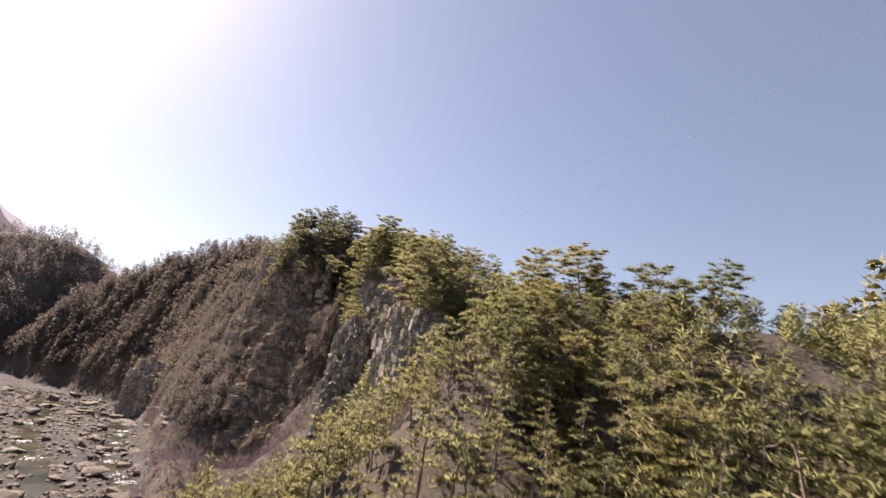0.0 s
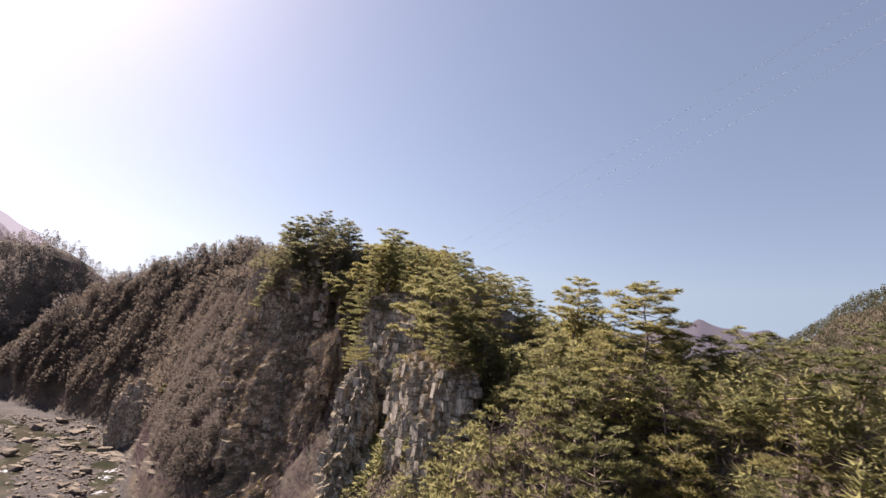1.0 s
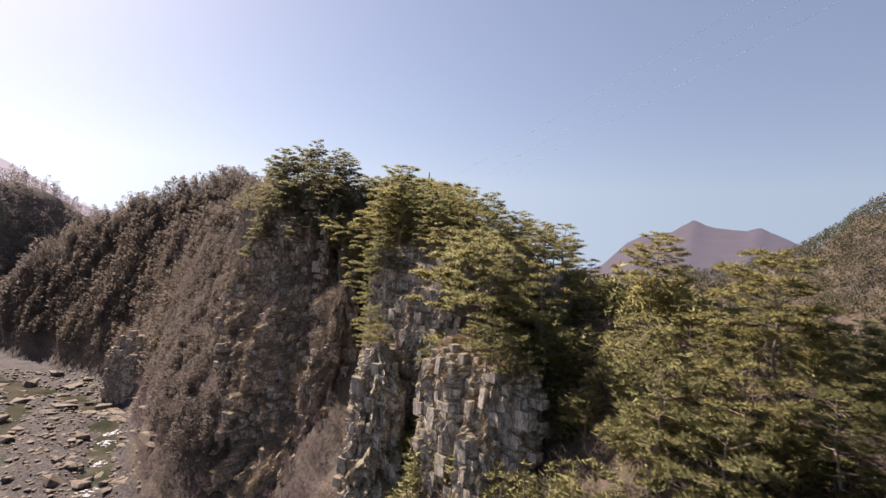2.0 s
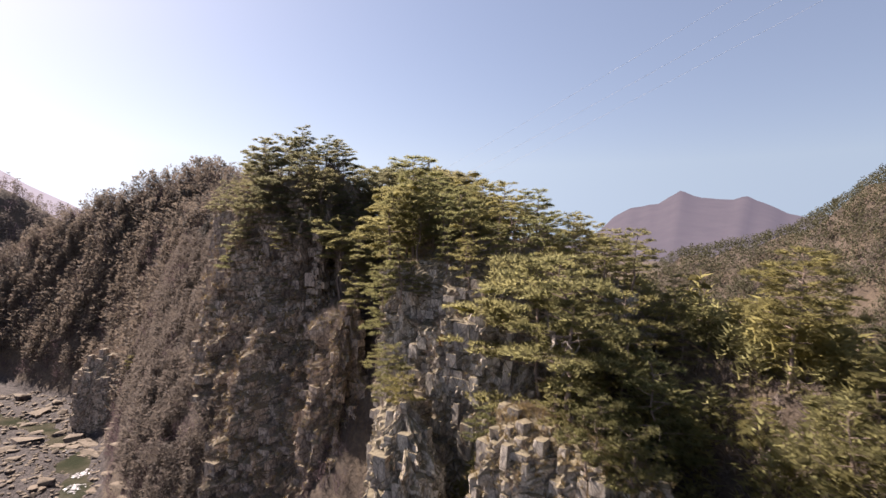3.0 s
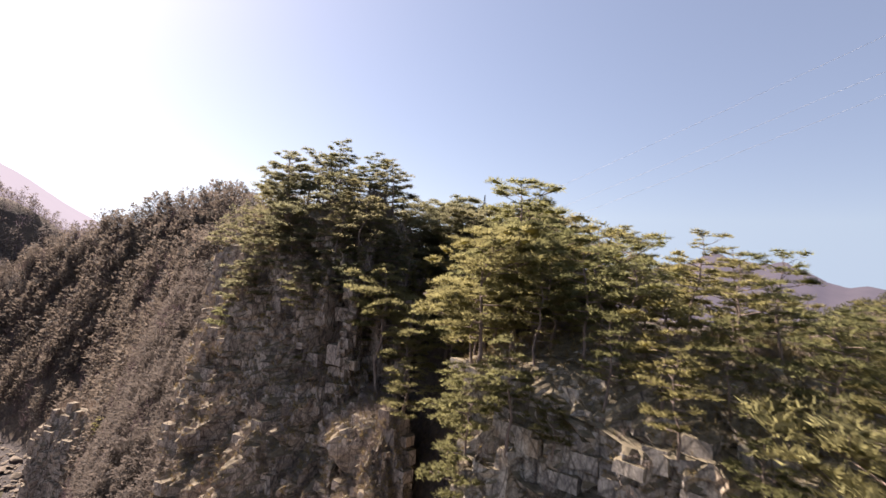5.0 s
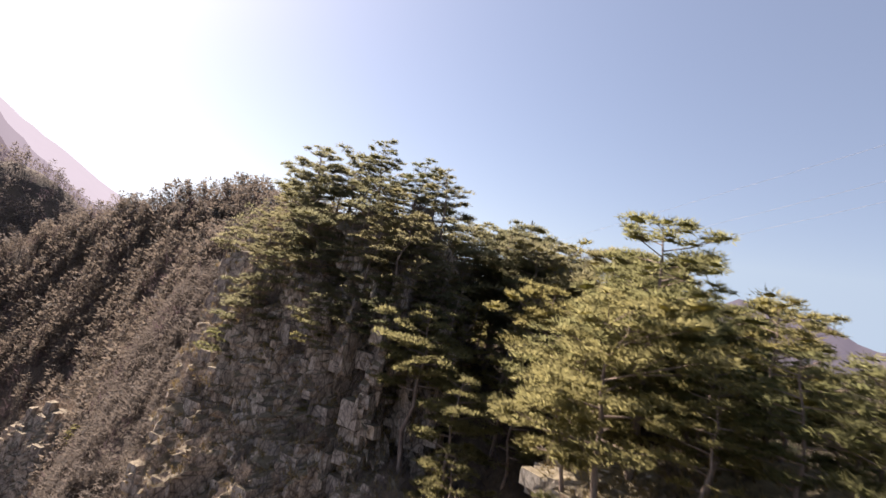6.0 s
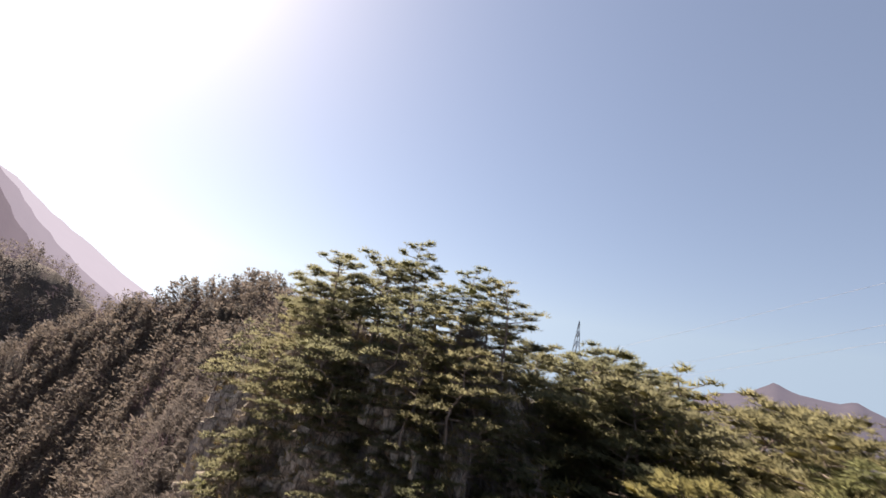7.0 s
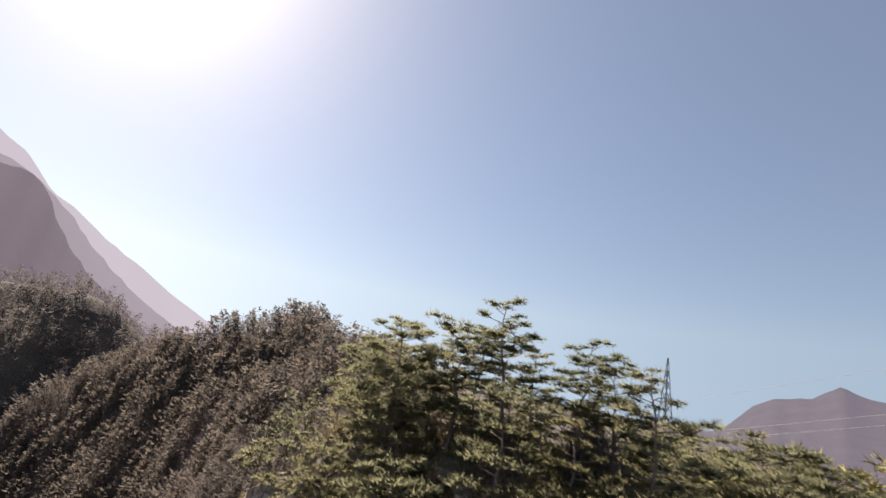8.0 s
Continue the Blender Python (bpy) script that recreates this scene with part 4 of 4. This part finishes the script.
while len(out) < 4800:
    x, y = rng.uniform(-175, -36), rng.uniform(50, 220)
    d, _ = along(np.array([x]), np.array([y]), RIVER)
    if d[0] < 24:
        a, s = rng.uniform(0, 6.28), 0.2 + 0.65 * rng.uniform() ** 2
        rot = np.array([[math.cos(a), -math.sin(a), 0], [math.sin(a), math.cos(a), 0], [0, 0, 1]])
        out.append(shapes[rng.randint(len(shapes))] @ rot.T * s + np.array([x, y, float(land(x, y)) + 0.05]))
tagged(triangle_object("river_cobbles", np.concatenate(out), BED), "loose cobbles and broken stone covering the river bed", "cobbles", kind="stuff")


def water_material():
    m, nt, bsdf = material("shallow_water")
    n = noisy(nt, 1.4, 5, 0.6)
    nt.links.new(ramp(nt, noisy(nt, 0.12, 3, 0.5).outputs["Fac"], [(0.35, (0.03, 0.035, 0.022)), (0.65, (0.09, 0.08, 0.06))]), bsdf.inputs["Base Color"])
    bsdf.inputs["Roughness"].default_value = 0.08
    bsdf.inputs["IOR"].default_value = 1.33
    bumped(nt, bsdf, n.outputs["Fac"], 0.35, 0.12)
    return m


def strip(points, half, z, name, mat):
    """A sheet of water along a line, level at z."""
    verts, faces = [], []
    for k, (x, y) in enumerate(points):
        a, b = points[max(k - 1, 0)], points[min(k + 1, len(points) - 1)]
        side = Vector((b[1] - a[1], a[0] - b[0])).normalized()
        for e in range(-4, 5):
            verts.append((x + side.x * half * e / 4, y + side.y * half * e / 4, z))
    for k in range(len(points) - 1):
        for e in range(8):
            faces.append((k * 9 + e, k * 9 + e + 1, (k + 1) * 9 + e + 1, (k + 1) * 9 + e))
    return mesh_object(name, verts, faces, mat, smooth=True)


tagged(strip(RIVER, 22, 0.0, "water", water_material()), "shallow clear river water between gravel bars", "water", kind="structure")
foam_m, nt, bsdf = material("white_water")
bsdf.inputs["Base Color"].default_value, bsdf.inputs["Roughness"].default_value = (0.5, 0.49, 0.52, 1), 0.5
bumped(nt, bsdf, noisy(nt, 6, 5, 0.7).outputs["Fac"], 0.8, 0.1)
for x, y, size in [(-87, 156, 2.0), (-81, 144, 1.6), (-74, 130, 2.6), (-70, 124, 1.8), (-62, 114, 2.8), (-57.5, 109.5, 2.2), (-111, 152, 1.6), (-95, 130, 1.6), (-82, 116, 2.0), (-90, 163, 1.8), (-102, 174, 1.4)]:
    bm = bmesh.new()
    for n in range(40):
        a, q = rng.uniform(0, 6.28), rng.uniform(0, 1)
        r = size * q
        mm = Matrix.Translation((x + r * math.cos(a), y + 1.3 * r * math.sin(a), 0.06 + rng.uniform(-0.03, 0.12))) @ Matrix.Rotation(rng.uniform(0, 6.28), 4, "Z") @ Matrix.Diagonal((rng.uniform(0.2, 0.6), rng.uniform(0.08, 0.2), 0.06, 1))
        bmesh.ops.create_icosphere(bm, subdivisions=1, radius=1, matrix=mm)
    me = bpy.data.meshes.new("rapid")
    bm.to_mesh(me)
    bm.free()
    me.materials.append(foam_m)
    tagged(new("rapid", me), "white water breaking over stones in the river", "rapid", kind="stuff")

# ---- far mountains ----
def mountain(name, points, far, foot, mat, label, rough):
    """A far range: azimuths and elevations of its crest seen from the middle of the valley."""
    az = np.linspace(points[0][0], points[-1][0], 160)
    el = np.interp(az, [p[0] for p in points], [p[1] for p in points])
    rng = np.random.RandomState(len(points))
    el = el + rough * np.interp(np.arange(160), np.arange(0, 160, 2), rng.normal(0, 1, 80))
    rows = 14
    verts = []
    for j in range(rows):
        f = j / (rows - 1)
        d = far - 0.72 * far * (1 - f)
        for a, e in zip(az, el):
            fold = 0.018 * far * (1 - f) * math.sin(a * 1.3 + 2 * math.sin(a * 0.5)) * f * 2
            z = 66 + far * math.tan(math.radians(e)) * f ** 1.3 - foot * (1 - f)
            r = math.radians(a)
            verts.append((-34 + (d + fold) * math.sin(r), 100 + (d + fold) * math.cos(r), z))
    ix = np.arange(rows * 160).reshape(rows, 160)
    faces = np.stack([ix[:-1, :-1], ix[:-1, 1:], ix[1:, 1:], ix[1:, :-1]], -1).reshape(-1, 4)
    ob = mesh_object(name, verts, faces, mat, smooth=True)
    return tagged(ob, label, "mountain", kind="structure")


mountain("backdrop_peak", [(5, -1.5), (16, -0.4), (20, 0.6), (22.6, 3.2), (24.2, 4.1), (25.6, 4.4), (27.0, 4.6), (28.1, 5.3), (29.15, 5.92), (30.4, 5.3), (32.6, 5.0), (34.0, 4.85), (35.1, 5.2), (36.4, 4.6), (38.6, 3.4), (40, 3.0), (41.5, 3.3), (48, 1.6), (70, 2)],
         2300, 150, haze_glow_material("hazy_mountain", (0.12, 0.10, 0.10), (0.080, 0.074, 0.098), 0.7), "hazy purple-brown twin-peaked mountain far down the valley", 0.04)
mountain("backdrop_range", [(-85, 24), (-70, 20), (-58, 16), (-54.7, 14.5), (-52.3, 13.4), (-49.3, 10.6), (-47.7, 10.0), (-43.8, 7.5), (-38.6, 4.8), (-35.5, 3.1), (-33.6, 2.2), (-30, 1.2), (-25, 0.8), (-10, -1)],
         1600, 120, haze_glow_material("hazy_range", (0.14, 0.12, 0.14), (0.24, 0.225, 0.26), 0.8), "pale steep mountain dissolving in bright haze", 0.06)
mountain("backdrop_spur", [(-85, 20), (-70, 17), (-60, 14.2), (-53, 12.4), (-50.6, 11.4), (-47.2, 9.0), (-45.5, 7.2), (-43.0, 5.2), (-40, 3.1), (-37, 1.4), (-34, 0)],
         1100, 110, haze_glow_material("hazy_spur", (0.11, 0.09, 0.10), (0.155, 0.138, 0.17), 0.7), "hazy lilac mountain spur in front of a paler range", 0.06)
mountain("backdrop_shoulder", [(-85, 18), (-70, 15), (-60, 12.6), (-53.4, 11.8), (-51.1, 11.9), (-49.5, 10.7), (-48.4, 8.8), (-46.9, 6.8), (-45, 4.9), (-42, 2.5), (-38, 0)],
         700, 100, haze_glow_material("hazy_shoulder", (0.10, 0.08, 0.09), (0.078, 0.062, 0.084), 0.6), "hazy purple mountain shoulder behind the ridge", 0.08)

# ---- power line ----
def steel_material():
    m, nt, bsdf = material("galvanised_steel")
    nt.links.new(ramp(nt, noisy(nt, 3, 4, 0.6).outputs["Fac"], [(0.3, (0.22, 0.22, 0.23)), (0.7, (0.4, 0.4, 0.41))]), bsdf.inputs["Base Color"])
    bsdf.inputs["Metallic"].default_value, bsdf.inputs["Roughness"].default_value = 0.7, 0.5
    return m


STEEL = steel_material()


def pylon(x, y, z, high, heading, label):
    """A lattice tower: four tapering legs, bracing, a mast, and cross arms."""
    root = new("power_pylon")
    root.matrix_basis = Matrix.Translation((x, y, z)) @ Matrix.Rotation(heading, 4, "Z")
    waist = high * 0.62
    half = lambda h: (1.9 + (0.55 - 1.9) * min(h / waist, 1.0)) if h < waist else 0.55 * (1 - (h - waist) / (high - waist)) + 0.04
    levels = [0, 0.16, 0.31, 0.44, 0.55, 0.64, 0.73, 0.82, 0.91, 1.0]
    for cx, cy in ((1, 1), (1, -1), (-1, 1), (-1, -1)):
        pts = [Vector((cx * half(f * high), cy * half(f * high), f * high)) for f in levels]
        v, f = tube(pts, [0.11 - 0.006 * k for k in range(len(pts))], 4)
        mesh_object("leg", v, f, STEEL, root)
    for ax, ay in ((1, 0), (-1, 0), (0, 1), (0, -1)):
        bars = []
        for lo, hi in zip(levels, levels[1:]):
            a, b = half(lo * high), half(hi * high)
            for sgn in (1, -1):
                p = Vector((ax * a - ay * a * sgn, ay * a + ax * a * sgn, lo * high))
                q = Vector((ax * b + ay * b * sgn, ay * b - ax * b * sgn, hi * high))
                bars.append(tube([p, q], [0.05, 0.05], 3))
        v, f = joined(bars)
        mesh_object("bracing", v, f, STEEL, root)
    for drop, long in ((12.5, 3.4), (7.5, 2.8)):
        level = 1 - drop / high
        for sgn in (1, -1):
            bars = []
            tip = Vector((0, sgn * long, level * high + 0.1))
            for cx in (1, -1):
                for dz in (0, 0.9):
                    bars.append(tube([Vector((cx * 0.5, sgn * 0.4, level * high + dz)), tip], [0.06, 0.05], 3))
            v, f = joined(bars)
            arm = mesh_object("cross_arm", v, f, STEEL, root)
            v, f = tube([tip, tip - Vector((0, 0, 0.45)), tip - Vector((0, 0, 0.9))], [0.05, 0.12, 0.05], 6)
            mesh_object("insulator", v, f, STEEL, arm)
    return tagged(root, label, "power pylon", "pylons of the power line")


LINE = Vector((0.55, -0.81, 0.0)).normalized()
heading = math.atan2(LINE.y, LINE.x)
PX, PY, PTOP = -12.5, 202.6, 81.0
base = surface(PX, PY)
pylon(PX, PY, base, PTOP - base, heading, "grey steel lattice pylon on the wooded ridge")
end = Vector((PX, PY, 0)) + LINE * 250
base2 = surface(end.x, end.y)
pylon(end.x, end.y, base2, 37, heading, "grey steel lattice pylon on the hillside across the valley")
wire_m, nt, bsdf = material("bright_cable")
bsdf.inputs["Base Color"].default_value, bsdf.inputs["Metallic"].default_value, bsdf.inputs["Roughness"].default_value = (0.35, 0.35, 0.36, 1), 0.1, 0.8
side = Vector((-LINE.y, LINE.x, 0))
for drop, long, sgn in ((12.5, 3.4, 1), (12.5, 3.4, -1), (7.5, 2.8, -1)):
    a = Vector((PX, PY, PTOP - drop - 0.8)) + side * sgn * long
    b = Vector((end.x, end.y, base2 + 37 - drop - 0.8)) + side * sgn * long
    pts = [a.lerp(b, k / 24) - Vector((0, 0, 2.5 * 4 * (k / 24) * (1 - k / 24))) for k in range(25)]
    v, f = tube(pts, [0.017] * 25, 5)
    tagged(mesh_object("power_cable", v, f, wire_m), "bright sagging power cable strung between two pylons", "cable", "cables of the power line")

# ---- blocks of the pale outcrop ----
def slab(seed, long, wide, high):
    """An angular block split off along joints: a skewed box with one corner broken away."""
    rng = np.random.RandomState(seed)
    bm = bmesh.new()
    lean = rng.normal(0, 0.06, 2)
    for x in (-1, 1):
        for y in (-1, 1):
            for z in (-1, 1):
                q = np.array([x * long, y * wide, z * high]) * 0.5 * rng.uniform(0.93, 1.04, 3)
                q[:2] += lean * q[2]
                if (x, y, z) == (1, -1, 1):
                    for axis in range(3):
                        chip = q.copy()
                        chip[axis] *= rng.uniform(0.4, 0.85)
                        bm.verts.new(chip)
                else:
                    bm.verts.new(q)
    bmesh.ops.convex_hull(bm, input=bm.verts)
    bmesh.ops.recalc_face_normals(bm, faces=bm.faces)
    me = bpy.data.meshes.new("rock_block")
    bm.to_mesh(me)
    bm.free()
    return me


blocks = [slab(700 + k, *dims) for k, dims in enumerate([(1.3, 1.5, 2.2), (1.2, 1.0, 1.5), (1.2, 1.9, 1.2), (1.1, 1.0, 2.8), (1.4, 1.3, 1.1), (1.2, 2.2, 0.9), (1.2, 1.2, 3.4), (1.3, 1.7, 1.8)])]
RUST = rock_material("rust_stained_rock", (0.16, 0.09, 0.035), (0.42, 0.22, 0.06), (0.55, 0.36, 0.16), (0.26, 0.2, 0.1), 1.0)
for me in blocks:
    me.name = "rock_block"
    me.materials.append(ROCK)
stained = [me.copy() for me in blocks[:2]]
for me in stained:
    me.materials.clear()
    me.materials.append(RUST)
RUSTY = Vector((-12.0, 101.8, 42.8))


def jointed(crag_ob, kinds, count, gap, seed, keep, low, high, joint, proud):
    """Blocks standing a little proud of a rock face, squared to its joints."""
    rng = np.random.RandomState(seed)
    c, w_ = on_rock(crag_ob, 9000, seed, keep)
    kept = []
    for p, q in zip(c, w_):
        if len(kept) >= count:
            break
        if all(np.sum((p - o) ** 2) > gap * gap for o in kept):
            kept.append(p)
            rusty = (Vector(p) - RUSTY).length < 2.4
            ob = new("rock_block", stained[rng.randint(2)] if rusty else kinds[rng.randint(len(kinds))])
            ob.parent = crag_ob
            size = rng.uniform(0.55, 0.8) if rusty else rng.uniform(low, high)
            out = Vector((math.cos(joint), math.sin(joint), 0))
            ob.matrix_basis = Matrix.Translation(Vector(p) - out * (0.6 * size - rng.uniform(*proud))) @ Matrix.Rotation(joint + rng.normal(0, 0.07), 4, "Z") @ Matrix.Rotation(rng.normal(0, 0.03), 4, "X") @ Matrix.Scale(size, 4)


brown_blocks = [me.copy() for me in blocks]
for me in brown_blocks:
    me.materials.clear()
    me.materials.append(ROCK_BROWN)
wall = lambda c, w_: (w_[:, 1] < 0.1) & (w_[:, 0] < 0.3) & (np.abs(w_[:, 2]) < 0.7)
jointed(outcrop, [blocks[k] for k in (0, 1, 2, 3, 4, 5, 7)], 170, 1.15, 91, lambda c, w_: wall(c, w_) & (c[:, 0] < -2) & (c[:, 2] > 24) & (c[:, 2] < 50), 0.6, 1.35, -2.35, (0.03, 0.26))
jointed(prow, blocks, 150, 0.8, 93, lambda c, w_: wall(c, w_) & (c[:, 2] > 20), 0.4, 0.95, -2.45, (0.04, 0.3))
jointed(rib, blocks, 60, 0.9, 94, lambda c, w_: wall(c, w_) & (c[:, 2] > 16), 0.4, 0.9, -2.1, (0.04, 0.25))
jointed(buttress, [brown_blocks[k] for k in (0, 1, 3, 6)], 60, 0.8, 97, lambda c, w_: wall(c, w_), 0.6, 1.3, -1.9, (0.03, 0.2))
jointed(pillar, brown_blocks, 70, 1.1, 98, lambda c, w_: wall(c, w_), 0.8, 1.6, -1.85, (0.0, 0.15))
jointed(knob, [brown_blocks[k] for k in (1, 2, 4, 5, 7)], 230, 1.8, 95, lambda c, w_: wall(c, w_) & (c[:, 2] > 14) & (c[:, 2] < 58) & (c[:, 1] < 158), 0.7, 1.5, -2.0, (0.0, 0.3))
jointed(spur, [brown_blocks[k] for k in (1, 2, 4, 5, 7)], 90, 1.0, 96, lambda c, w_: wall(c, w_) & (c[:, 2] > 14), 0.5, 1.1, -2.2, (0.0, 0.25))


# ---- dead wood ----
def crooked(rng, start, way, long, steps, wild):
    pts, p, d = [Vector(start)], Vector(start), Vector(way).normalized()
    for k in range(steps):
        d = (d + Vector(rng.normal(0, wild, 3))).normalized()
        p = p + d * long / steps
        pts.append(p.copy())
    return pts


def dead_tree(x, y, z, high, seed, label):
    rng = np.random.RandomState(seed)
    root = new("dead_tree")
    root.matrix_basis = Matrix.Translation((x, y, z))
    spine = crooked(rng, (0, 0, -0.5), (0.12, 0, 1), high, 6, 0.06)
    v, f = tube(spine, [0.13 - 0.018 * k for k in range(7)], 6)
    mesh_object("trunk", v, f, DEADWOOD, root, True)
    for k in range(7):
        at = spine[2 + k % 4]
        a = rng.uniform(0, 6.28)
        pts = crooked(rng, at, (math.cos(a), math.sin(a), 0.4), rng.uniform(0.7, 1.7), 4, 0.25)
        v, f = tube(pts, [0.05, 0.04, 0.03, 0.02, 0.01], 4)
        mesh_object("dead_branch", v, f, DEADWOOD, root)
    return tagged(root, label, "dead tree")


dead_tree(-6.5, 98.5, surface(-6.5, 98.5), 5.5, 3, "bleached leaning dead tree standing among the pines")
dead_tree(-46.5, 150.5, surface(-46.5, 150.5), 9.5, 5, "thin bare snag rising out of the pines on the crag")
rng = np.random.RandomState(12)
for n in range(9):
    start = Vector((-4.0, 85.2, 46.4)) + Vector(rng.normal(0, 0.4, 3))
    a = rng.uniform(2.6, 5.6)
    pts = crooked(rng, start, (math.cos(a), math.sin(a), rng.uniform(-0.5, 0.45)), rng.uniform(1.6, 3.4), 6, 0.4)
    if n == 0:
        gnarl = new("gnarled_bough")
        tagged(gnarl, "twisted bleached bough hanging out of the pine over the cliff", "bough")
    v, f = tube(pts, [0.11, 0.09, 0.075, 0.06, 0.045, 0.03, 0.015], 5)
    mesh_object("dead_branch", v, f, DEADWOOD, gnarl)
